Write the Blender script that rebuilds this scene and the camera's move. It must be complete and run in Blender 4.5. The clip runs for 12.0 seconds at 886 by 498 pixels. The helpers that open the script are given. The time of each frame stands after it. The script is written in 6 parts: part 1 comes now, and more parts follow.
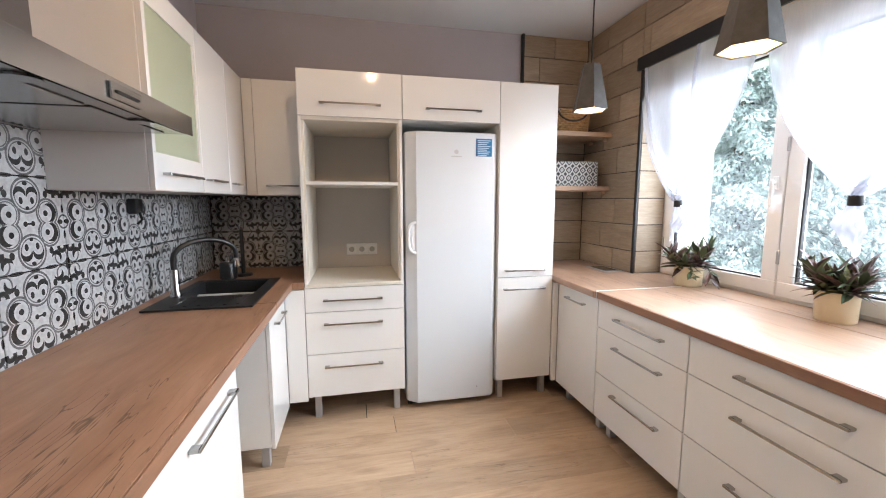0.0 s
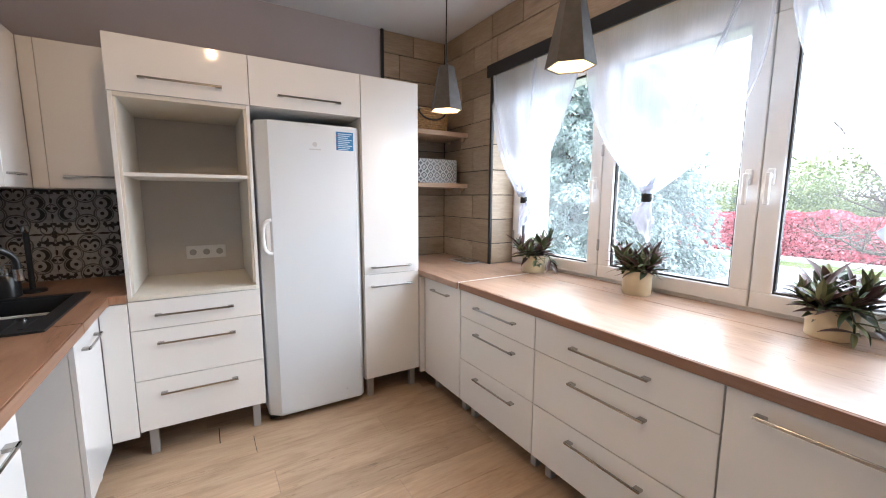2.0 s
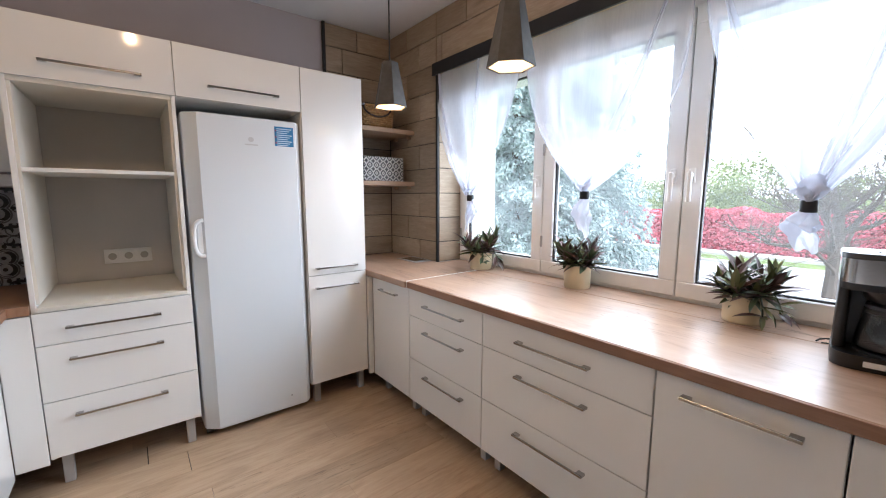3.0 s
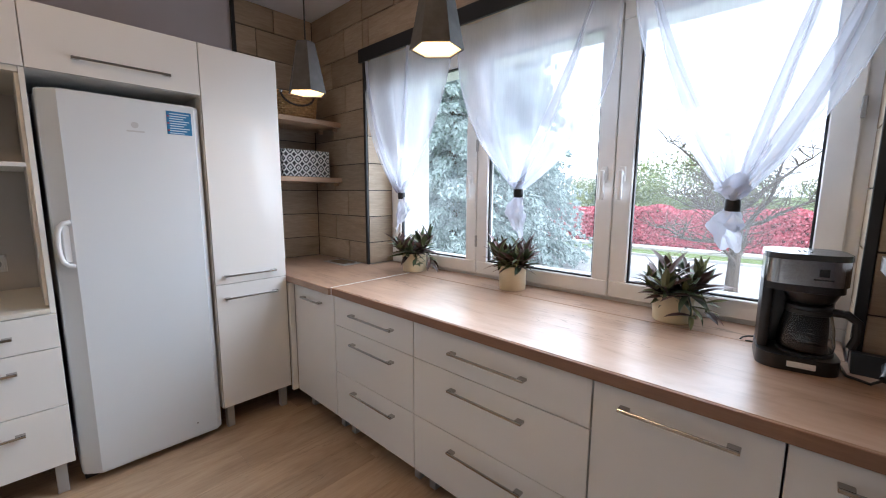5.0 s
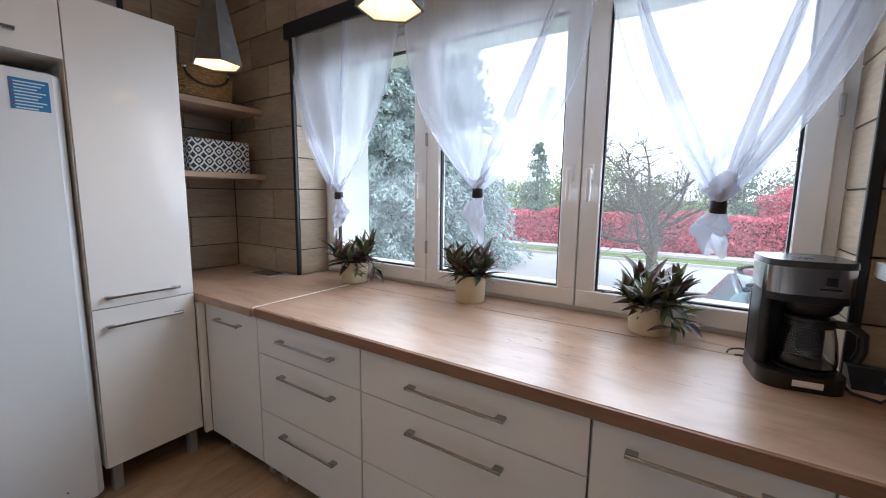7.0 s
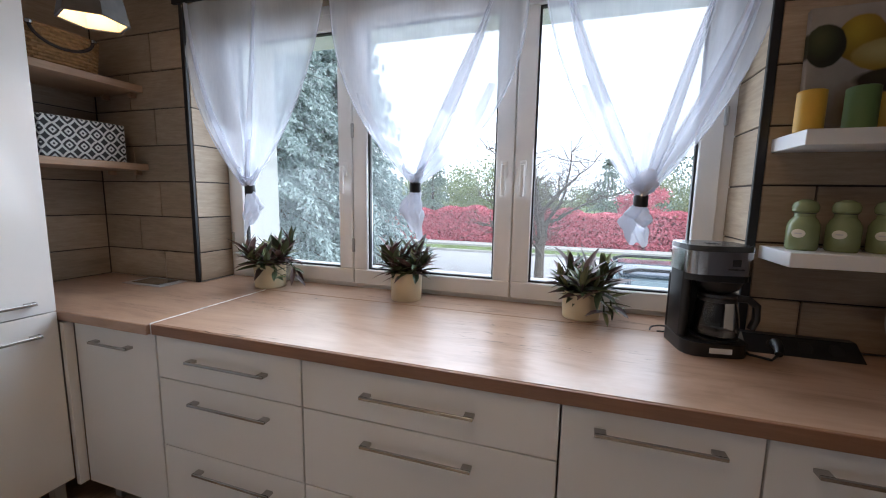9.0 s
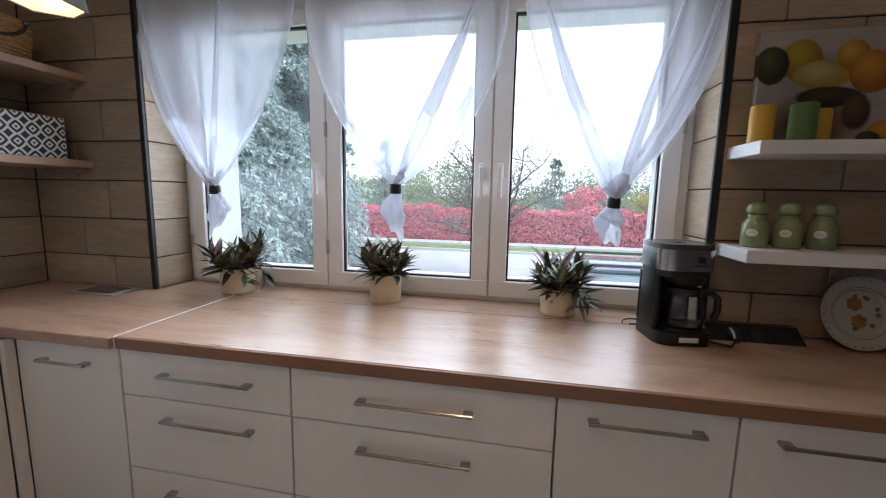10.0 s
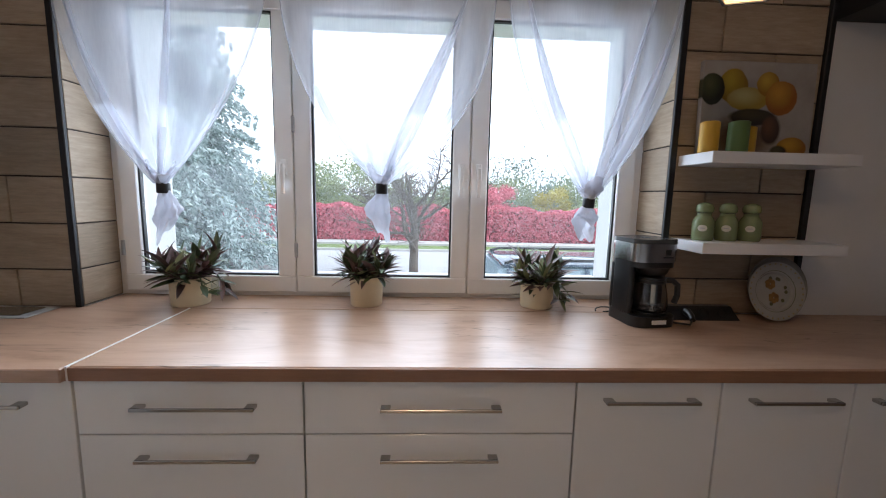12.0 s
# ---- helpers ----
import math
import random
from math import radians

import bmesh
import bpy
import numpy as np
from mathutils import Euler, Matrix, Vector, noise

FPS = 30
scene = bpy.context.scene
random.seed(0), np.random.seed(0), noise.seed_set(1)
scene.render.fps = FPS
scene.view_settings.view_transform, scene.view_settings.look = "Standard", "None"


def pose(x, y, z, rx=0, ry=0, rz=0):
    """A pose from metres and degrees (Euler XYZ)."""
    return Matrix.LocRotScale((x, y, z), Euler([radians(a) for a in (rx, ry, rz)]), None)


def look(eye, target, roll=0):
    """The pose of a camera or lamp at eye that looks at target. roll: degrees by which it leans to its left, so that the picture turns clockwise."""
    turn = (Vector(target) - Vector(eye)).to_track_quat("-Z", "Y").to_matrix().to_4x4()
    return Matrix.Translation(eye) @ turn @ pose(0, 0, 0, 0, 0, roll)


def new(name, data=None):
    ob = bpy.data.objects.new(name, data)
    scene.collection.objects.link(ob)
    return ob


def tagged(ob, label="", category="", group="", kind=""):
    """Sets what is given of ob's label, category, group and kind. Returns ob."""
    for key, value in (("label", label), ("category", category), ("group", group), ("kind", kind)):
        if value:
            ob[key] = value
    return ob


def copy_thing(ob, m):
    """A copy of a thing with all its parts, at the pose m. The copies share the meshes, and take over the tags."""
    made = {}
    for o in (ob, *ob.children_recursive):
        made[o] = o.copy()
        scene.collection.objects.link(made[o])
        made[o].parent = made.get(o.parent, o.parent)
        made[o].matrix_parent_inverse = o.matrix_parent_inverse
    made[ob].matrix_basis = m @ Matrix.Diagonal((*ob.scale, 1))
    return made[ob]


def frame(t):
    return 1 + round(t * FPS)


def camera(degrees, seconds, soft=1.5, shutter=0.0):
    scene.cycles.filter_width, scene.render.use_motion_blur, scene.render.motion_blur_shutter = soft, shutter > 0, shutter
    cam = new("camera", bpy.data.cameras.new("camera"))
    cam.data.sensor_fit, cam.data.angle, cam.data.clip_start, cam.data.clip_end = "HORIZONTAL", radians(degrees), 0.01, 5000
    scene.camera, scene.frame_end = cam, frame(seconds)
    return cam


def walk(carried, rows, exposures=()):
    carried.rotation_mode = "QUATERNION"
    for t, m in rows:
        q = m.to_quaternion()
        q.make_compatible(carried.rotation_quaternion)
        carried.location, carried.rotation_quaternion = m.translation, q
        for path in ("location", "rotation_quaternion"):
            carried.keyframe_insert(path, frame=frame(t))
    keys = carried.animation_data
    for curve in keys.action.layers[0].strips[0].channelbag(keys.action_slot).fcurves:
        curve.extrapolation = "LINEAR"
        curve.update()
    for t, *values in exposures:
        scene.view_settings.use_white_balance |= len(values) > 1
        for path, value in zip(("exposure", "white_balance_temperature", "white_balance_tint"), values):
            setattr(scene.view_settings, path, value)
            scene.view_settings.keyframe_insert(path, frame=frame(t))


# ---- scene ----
cam = camera(96.7, 12.0, soft=1.05)
PATH = [
    (0, (-0.072, -0.104, 1.373), (0.355, 1.835, 1.132), -0.0),
    (0.5, (-0.066, -0.098, 1.375), (0.506, 1.802, 1.127), 0.0),
    (1, (-0.06, -0.09, 1.376), (0.686, 1.748, 1.124), 0.1),
    (1.5, (-0.044, -0.093, 1.375), (0.845, 1.68, 1.122), 0.2),
    (2, (-0.033, -0.091, 1.372), (0.994, 1.606, 1.113), 0.2),
    (2.5, (-0.025, -0.089, 1.369), (1.115, 1.533, 1.107), 0.1),
    (3, (-0.01, -0.09, 1.367), (1.222, 1.463, 1.103), 0.1),
    (5, (0.143, -0.003, 1.368), (1.594, 1.345, 1.093), 0.3),
    (5.5, (0.197, 0.052, 1.361), (1.683, 1.362, 1.089), 0.4),
    (6, (0.238, 0.119, 1.361), (1.762, 1.387, 1.095), 0.5),
    (6.5, (0.279, 0.177, 1.362), (1.846, 1.392, 1.098), 0.5),
    (7, (0.303, 0.24, 1.357), (1.963, 1.323, 1.095), 0.7),
    (9, (0.273, 0.428, 1.337), (2.159, 1.04, 1.076), 1.0),
    (9.5, (0.25, 0.485, 1.345), (2.171, 0.973, 1.076), 1.1),
    (10, (0.229, 0.547, 1.351), (2.175, 0.922, 1.082), 1.1),
    (10.5, (0.216, 0.614, 1.351), (2.178, 0.894, 1.085), 1.2),
    (11, (0.211, 0.705, 1.353), (2.187, 0.86, 1.082), 1.2),
    (11.5, (0.203, 0.79, 1.35), (2.185, 0.818, 1.084), 1.2),
    (12, (0.193, 0.875, 1.351), (2.174, 0.792, 1.085), 1.3),
]
walk(cam, [(t, look(eye, target, roll)) for t, eye, target, roll in PATH],
     exposures=[(0.0, 1.32, 6000, 9), (1.0, 1.27, 5950, 9), (2.5, 0.98, 5820, 9), (5.0, 0.48, 5700, 9), (7.0, 0.14, 5700, 9), (9.0, 0.05, 5720, 9), (12.0, 0.10, 5720, 9)])

# ---- world and light ----
world = bpy.data.worlds.new("world")
scene.world = world
world.use_nodes = True
wn = world.node_tree.nodes
sky = wn.new("ShaderNodeTexSky")
sky.sky_type, sky.sun_disc = "NISHITA", False
sky.sun_elevation, sky.sun_rotation = radians(50), radians(205)
sky.air_density, sky.dust_density, sky.ozone_density = 1.0, 3.0, 1.0
overcast = wn.new("ShaderNodeMix")  # an even cloud cover over the clear sky
overcast.data_type = "RGBA"
overcast.inputs[0].default_value = 0.9
overcast.inputs[7].default_value = (16.4, 17.0, 17.8, 1)
world.node_tree.links.new(sky.outputs[0], overcast.inputs[6])
world.node_tree.links.new(overcast.outputs[2], wn["Background"].inputs[0])
wn["Background"].inputs[1].default_value = 0.125

sun = new("sun", bpy.data.lights.new("sun", "SUN"))
sun.data.energy, sun.data.angle, sun.data.color = 3.2, radians(30), (1.0, 0.97, 0.93)
sun.matrix_world = look((1.8 - 3.2, 1 - 6.8, 1 + 9), (1.8, 1, 1))

# sky light falling through the window's opening
opening_light = new("opening_daylight", bpy.data.lights.new("opening_daylight", "AREA"))
opening_light.data.shape, opening_light.data.size, opening_light.data.size_y = "RECTANGLE", 2.0, 0.9
opening_light.data.energy, opening_light.data.color = 11.0, (0.90, 0.95, 1.0)
opening_light.data.spread = radians(100)
opening_light.matrix_world = look((1.76, 1.20, 1.74), (0.90, 1.20, 1.10))

# sky light arriving in each of the three panes
for pane_y in (1.875, 1.083, 0.290):
    pane_light = new("pane_daylight", bpy.data.lights.new("pane_daylight", "AREA"))
    pane_light.data.shape, pane_light.data.size, pane_light.data.size_y = "RECTANGLE", 0.60, 0.95
    pane_light.data.energy, pane_light.data.color = 4.4, (0.90, 0.95, 1.0)
    pane_light.matrix_world = look((2.03, pane_y, 1.60), (1.03, pane_y, 1.33))


def lamp_light(name, at, watts, color, radius=0.03):
    ob = new(name, bpy.data.lights.new(name, "POINT"))
    ob.data.energy, ob.data.color, ob.data.shadow_soft_size = watts, color, radius
    ob.location = at
    return ob


WARM = (1.0, 0.72, 0.42)


# ---- materials ----
def material(name, color, rough=0.5, metal=0.0, **more):
    m = bpy.data.materials.new(name)
    m.use_nodes = True
    p = m.node_tree.nodes["Principled BSDF"]
    p.inputs["Base Color"].default_value = (*color, 1)
    p.inputs["Roughness"].default_value = rough
    p.inputs["Metallic"].default_value = metal
    for key, value in more.items():
        p.inputs[key.replace("_", " ")].default_value = value
    return m


def node(m, kind, **values):
    n = m.node_tree.nodes.new(kind)
    for key, value in values.items():
        n.inputs[key.replace("_", " ")].default_value = value
    return n


def link(m, a, b):
    m.node_tree.links.new(a, b)


def principled(m):
    return m.node_tree.nodes["Principled BSDF"]


def ramp(m, fac, stops):
    r = m.node_tree.nodes.new("ShaderNodeValToRGB")
    while len(r.color_ramp.elements) < len(stops):
        r.color_ramp.elements.new(0.5)
    for e, (at, color) in zip(r.color_ramp.elements, stops):
        e.position, e.color = at, (*color, 1)
    link(m, fac, r.inputs[0])
    return r.outputs[0]


def coords(m, scale=(1, 1, 1), turn=(0, 0, 0), jitter=False):
    tc = m.node_tree.nodes.new("ShaderNodeTexCoord")
    mp = m.node_tree.nodes.new("ShaderNodeMapping")
    mp.inputs["Scale"].default_value = scale
    mp.inputs["Rotation"].default_value = turn
    out = tc.outputs["Object"]
    if jitter:
        info = m.node_tree.nodes.new("ShaderNodeObjectInfo")
        add = m.node_tree.nodes.new("ShaderNodeVectorMath")
        mul = m.node_tree.nodes.new("ShaderNodeMath")
        mul.operation = "MULTIPLY"
        mul.inputs[1].default_value = 37.0
        link(m, info.outputs["Random"], mul.inputs[0])
        link(m, out, add.inputs[0])
        link(m, mul.outputs[0], add.inputs[1])
        out = add.outputs[0]
    link(m, out, mp.inputs["Vector"])
    return mp.outputs[0]


def noise_at(m, vec, scale, detail=4, rough=0.6, distort=0.0):
    n = node(m, "ShaderNodeTexNoise", Scale=scale, Detail=detail, Roughness=rough, Distortion=distort)
    link(m, vec, n.inputs["Vector"])
    return n.outputs["Fac"]


def bump(m, height, strength=0.1, distance=0.002):
    b = node(m, "ShaderNodeBump", Strength=strength, Distance=distance)
    link(m, height, b.inputs["Height"])
    link(m, b.outputs[0], principled(m).inputs["Normal"])


def mixed(m, fac, a, b, blend="MIX"):
    n = m.node_tree.nodes.new("ShaderNodeMix")
    n.data_type, n.blend_type = "RGBA", blend
    for value, slot in ((fac, 0), (a, 6), (b, 7)):
        if isinstance(value, (int, float)):
            n.inputs[slot].default_value = value
        elif isinstance(value, tuple):
            n.inputs[slot].default_value = (*value, 1)
        else:
            link(m, value, n.inputs[slot])
    return n.outputs[2]


def maths(m, op, a, b=None, clamp=False):
    n = m.node_tree.nodes.new("ShaderNodeMath")
    n.operation, n.use_clamp = op, clamp
    for slot, value in enumerate((a, b)):
        if value is None:
            continue
        if isinstance(value, (int, float)):
            n.inputs[slot].default_value = value
        else:
            link(m, value, n.inputs[slot])
    return n.outputs[0]


def painted(name, color, rough=0.6, tone=0.06, scale=3.0, relief=0.05, fine=180):
    m = material(name, color, rough)
    v = coords(m)
    dark = tuple(c * (1 - tone) for c in color)
    light = tuple(min(1, c * (1 + tone)) for c in color)
    link(m, ramp(m, noise_at(m, v, scale), [(0.3, dark), (0.7, light)]), principled(m).inputs["Base Color"])
    bump(m, noise_at(m, v, fine, 2), relief, 0.001)
    return m


def wood(name, stops, along="y", rough=(0.3, 0.5), grain=30, stretch=14, knots=True, jitter=False, relief=0.06, patchy=0.45, cracks=0.0):
    m = material(name, stops[0][1], 0.4)
    axis = "xyz".index(along)
    sc = [1.0, 1.0, 1.0]
    sc[axis] = 1.0 / stretch
    v = coords(m, tuple(sc), jitter=jitter)
    v2 = coords(m, tuple(1.0 if n != axis else 0.3 for n in range(3)), jitter=jitter)
    fine = noise_at(m, v, grain * 4, 6, 0.7, 0.4)
    broad = noise_at(m, v2, 6, 4, 0.6, 1.2)
    mixn = maths(m, "ADD", maths(m, "MULTIPLY", fine, 1 - patchy), maths(m, "MULTIPLY", broad, patchy))
    color = ramp(m, mixn, stops)
    if cracks:
        thin = noise_at(m, coords(m, tuple(1.0 if n != axis else 0.07 for n in range(3)), jitter=jitter), 26, 3, 0.5, 0.6)
        line = ramp(m, maths(m, "ABSOLUTE", maths(m, "SUBTRACT", thin, 0.5)), [(0.0, (1, 1, 1)), (0.012, (0, 0, 0))])
        some = ramp(m, noise_at(m, v2, 4, 2), [(0.52, (0, 0, 0)), (0.62, (1, 1, 1))])
        color = mixed(m, maths(m, "MULTIPLY", maths(m, "MULTIPLY", line, some), cracks), color, tuple(c * 0.35 for c in stops[0][1]))
    if jitter:
        info = m.node_tree.nodes.new("ShaderNodeObjectInfo")
        tone = maths(m, "ADD", maths(m, "MULTIPLY", info.outputs["Random"], 0.34), 0.83)
        both_t = m.node_tree.nodes.new("ShaderNodeCombineXYZ")
        for k in range(3):
            link(m, tone, both_t.inputs[k])
        color = mixed(m, 1.0, color, both_t.outputs[0], "MULTIPLY")
    if knots:
        k = node(m, "ShaderNodeTexVoronoi", Scale=3.0, Randomness=1.0)
        link(m, v2, k.inputs["Vector"])
        spot = ramp(m, k.outputs["Distance"], [(0.02, (1, 1, 1)), (0.10, (0, 0, 0))])
        color = mixed(m, maths(m, "MULTIPLY", spot, 0.55), color, tuple(c * 0.5 for c in stops[0][1]))
    link(m, color, principled(m).inputs["Base Color"])
    r = node(m, "ShaderNodeMapRange")
    link(m, broad, r.inputs["Value"])
    r.inputs["To Min"].default_value, r.inputs["To Max"].default_value = rough
    link(m, r.outputs[0], principled(m).inputs["Roughness"])
    bump(m, fine, relief, 0.0006)
    return m


GLOSS_WHITE = material("gloss_white_front", (0.80, 0.79, 0.77), 0.07, Specular_IOR_Level=0.5, Coat_Weight=0.3, Coat_Roughness=0.04)
gv = coords(GLOSS_WHITE)
bump(GLOSS_WHITE, noise_at(GLOSS_WHITE, gv, 9, 2), 0.04, 0.003)
BODY_WHITE = painted("cabinet_carcass_white", (0.80, 0.79, 0.76), 0.4, 0.02, 5, 0.03)
CREAM_BODY = painted("carcass_cream", (0.74, 0.70, 0.62), 0.4, 0.02, 5, 0.03)
CHROME = material("brushed_steel", (0.42, 0.41, 0.395), 0.17, 1.0)
bump(CHROME, noise_at(CHROME, coords(CHROME, (40, 1, 1)), 60, 2), 0.04, 0.0005)
STEEL = material("stainless_steel", (0.48, 0.465, 0.45), 0.24, 1.0)
bump(STEEL, noise_at(STEEL, coords(STEEL, (1, 1, 60)), 30, 2), 0.06, 0.0005)
LEG = material("leg_plastic_grey", (0.42, 0.42, 0.42), 0.4, 0.3)
FRIDGE = material("fridge_enamel", (0.70, 0.735, 0.77), 0.30)
bump(FRIDGE, noise_at(FRIDGE, coords(FRIDGE), 260, 2), 0.08, 0.0008)
FRIDGE_TRIM = material("fridge_white_plastic", (0.84, 0.85, 0.86), 0.35)
GREY_WALL = painted("grey_wall_paint", (0.40, 0.375, 0.40), 0.85, 0.04, 2.0, 0.12, 120)
NICHE_GREY = painted("niche_grey_paint", (0.61, 0.585, 0.565), 0.8, 0.04, 2.0, 0.1, 120)
WHITE_WALL = painted("white_wall_paint", (0.74, 0.73, 0.72), 0.85, 0.03, 2.0, 0.12, 120)
CEILING = painted("ceiling_paint", (0.72, 0.71, 0.71), 0.9, 0.02, 2.0, 0.08, 140)
PLASTER = painted("outer_plaster", (0.82, 0.82, 0.80), 0.9, 0.03, 4.0, 0.3, 150)
BLACK_TRIM = painted("black_trim", (0.009, 0.009, 0.011), 0.5, 0.1, 8, 0.03)
PVC = painted("white_pvc", (0.85, 0.85, 0.84), 0.35, 0.03, 6, 0.02)
GASKET = material("black_gasket", (0.012, 0.012, 0.013), 0.5)
BLACK_PLASTIC = painted("black_plastic", (0.014, 0.014, 0.015), 0.32, 0.1, 30, 0.06, 400)
GROUT = painted("dark_grout", (0.055, 0.045, 0.04), 0.9, 0.15, 20, 0.2)
WORKTOP = wood("worktop_oak_laminate", [(0.30, (0.22, 0.125, 0.075)), (0.46, (0.37, 0.234, 0.156)), (0.70, (0.48, 0.328, 0.237))], "y", (0.27, 0.45), 12, 9, patchy=0.75, cracks=0.9)
principled(WORKTOP).inputs["Coat Weight"].default_value, principled(WORKTOP).inputs["Coat Roughness"].default_value = 0.38, 0.24
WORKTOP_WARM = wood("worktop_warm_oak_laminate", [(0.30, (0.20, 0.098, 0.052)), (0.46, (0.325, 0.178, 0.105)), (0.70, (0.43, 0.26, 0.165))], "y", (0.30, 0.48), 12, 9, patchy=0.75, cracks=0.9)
# worktop oak made darker for the front edges: their shade is in the colour
WORKTOP_EDGE_SHADE = wood("worktop_edge_shaded", [(0.3, (0.20, 0.10, 0.055)), (0.7, (0.31, 0.165, 0.095))], "y", (0.3, 0.45), 20, 12, False)
PLANK = wood("floor_oak_plank", [(0.26, (0.28, 0.185, 0.115)), (0.5, (0.44, 0.31, 0.20)), (0.76, (0.56, 0.415, 0.285))], "x", (0.28, 0.42), 16, 10, True, True, 0.06, 0.55, 0.6)
TILE_WOOD = wood("wood_look_tile", [(0.26, (0.20, 0.145, 0.098)), (0.5, (0.325, 0.25, 0.175)), (0.74, (0.45, 0.36, 0.26))], "y", (0.38, 0.55), 22, 9, True, True, 0.12)
TILE_WOOD_X = wood("wood_look_tile_x", [(0.26, (0.20, 0.145, 0.098)), (0.5, (0.325, 0.25, 0.175)), (0.74, (0.45, 0.36, 0.26))], "x", (0.38, 0.55), 22, 9, True, True, 0.12)
SHELF_WOOD = wood("shelf_oak", [(0.28, (0.27, 0.165, 0.10)), (0.72, (0.46, 0.31, 0.20))], "x", (0.4, 0.55), 22, 12, False)
WHITE_SHELF = painted("white_shelf_lacquer", (0.76, 0.76, 0.78), 0.3, 0.02, 5, 0.02)


# ---- building helpers ----
def boxes(*dims, bevel=0.0, seg=1):
    bm = bmesh.new()
    for x0, x1, y0, y1, z0, z1 in dims:
        made = bmesh.ops.create_cube(bm, size=1.0)["verts"]
        for v in made:
            v.co = Vector(((x0 + x1) / 2 + v.co.x * (x1 - x0), (y0 + y1) / 2 + v.co.y * (y1 - y0), (z0 + z1) / 2 + v.co.z * (z1 - z0)))
    if bevel:
        bmesh.ops.bevel(bm, geom=list(bm.edges), offset=bevel, segments=seg, affect="EDGES", profile=0.5)
    return bm


ORIGIN = {}


def mesh_from(bm, name, mat, smooth=False, shift=(0, 0, 0)):
    bmesh.ops.translate(bm, verts=bm.verts, vec=-Vector(shift))
    me = bpy.data.meshes.new(name)
    bm.to_mesh(me)
    bm.free()
    for m in (mat if isinstance(mat, (list, tuple)) else [mat]):
        me.materials.append(m)
    if smooth:
        me.polygons.foreach_set("use_smooth", [True] * len(me.polygons))
        me.set_sharp_from_angle(angle=radians(35))
    return me


def thing(name, at, label, category, group="", kind=""):
    ob = new(name)
    ob.empty_display_size = 0.05
    ob.location = at
    ORIGIN[ob] = Vector(at)
    return tagged(ob, label, category, group, kind)


def part(name, bm, mat, parent, label="", smooth=False):
    """bm is in world coordinates; the part hangs under a thing or a part."""
    ob = new(name, mesh_from(bm, name, mat, smooth, ORIGIN[parent]))
    ob.parent = parent
    ORIGIN[ob] = ORIGIN[parent]
    if label:
        ob["label"] = label
    return ob


def solo(name, bm, mat, at, label, category, group="", kind="", smooth=False):
    ob = new(name, mesh_from(bm, name, mat, smooth, at))
    ob.location = at
    ORIGIN[ob] = Vector(at)
    return tagged(ob, label, category, group, kind)


def structure(name, bm, mat, label, category="", smooth=False):
    return solo(name, bm, mat, (0, 0, 0), label, category or name.split("_")[0], kind="structure", smooth=smooth)


def ring_solid(profile, sides=32, at=(0, 0, 0), close=True):
    """Turned body from (radius, height) pairs."""
    bm = bmesh.new()
    rows = []
    for r, z in profile:
        rows.append([bm.verts.new((at[0] + r * math.cos(2 * math.pi * k / sides), at[1] + r * math.sin(2 * math.pi * k / sides), at[2] + z)) for k in range(sides)])
    for a, b in zip(rows, rows[1:]):
        for k in range(sides):
            bm.faces.new((a[k], a[(k + 1) % sides], b[(k + 1) % sides], b[k]))
    if close:
        bm.faces.new(rows[0][::-1])
        bm.faces.new(rows[-1])
    return bm


def tube(points, radius, sides=10, taper=None):
    bm = bmesh.new()
    pts = [Vector(p) for p in points]
    rows = []
    side = None
    for i, p in enumerate(pts):
        d = (pts[min(i + 1, len(pts) - 1)] - pts[max(i - 1, 0)]).normalized()
        side = d.orthogonal().normalized() if side is None else (side - d * side.dot(d)).normalized()
        up = d.cross(side)
        r = radius if taper is None else radius + (taper - radius) * i / (len(pts) - 1)
        rows.append([bm.verts.new(p + side * r * math.cos(2 * math.pi * k / sides) + up * r * math.sin(2 * math.pi * k / sides)) for k in range(sides)])
    for a, b in zip(rows, rows[1:]):
        for k in range(sides):
            bm.faces.new((a[k], a[(k + 1) % sides], b[(k + 1) % sides], b[k]))
    bm.faces.new(rows[0][::-1])
    bm.faces.new(rows[-1])
    return bm


def merged(*parts):
    out = bmesh.new()
    for bm in parts:
        me = bpy.data.meshes.new("temp")
        bm.to_mesh(me)
        bm.free()
        out.from_mesh(me)
        bpy.data.meshes.remove(me)
    return out


# ---- plan ----
XL, XR, YB, YN, ZC = -1.08, 1.84, 2.98, -2.3, 2.68
WY0, WY1, WZ0, WZ1 = -0.14, 2.30, 0.83, 2.26
RT, LT = 0.865, 0.89  # the two worktop heights

# ---- room ----
floor = structure("floor", boxes((XL - 0.2, XR + 0.5, YN - 0.2, YB + 0.2, -0.25, -0.008)), GROUT, "oak laminate plank floor with warm brown grain", "floor")
structure("ceiling", boxes((XL - 0.2, XR + 0.5, YN - 0.2, YB + 0.2, ZC, ZC + 0.2)), CEILING, "plain white painted ceiling", "ceiling")
structure("wall_base", boxes((XL - 0.2, XR + 0.5, YN - 0.2, YB + 0.2, -1.25, -0.251)), PLASTER, "plain plastered house base below the kitchen", "wall")
wall_west = structure("wall_west", boxes((XL - 0.2, XL, YN, YB, 0, ZC)), GREY_WALL, "grey painted wall with a patterned tile splashback", "wall")
wall_north = structure("wall_north", boxes((XL - 0.2, XR + 0.5, YB, YB + 0.2, 0, ZC)), GREY_WALL, "grey painted wall behind tall white cabinets", "wall")
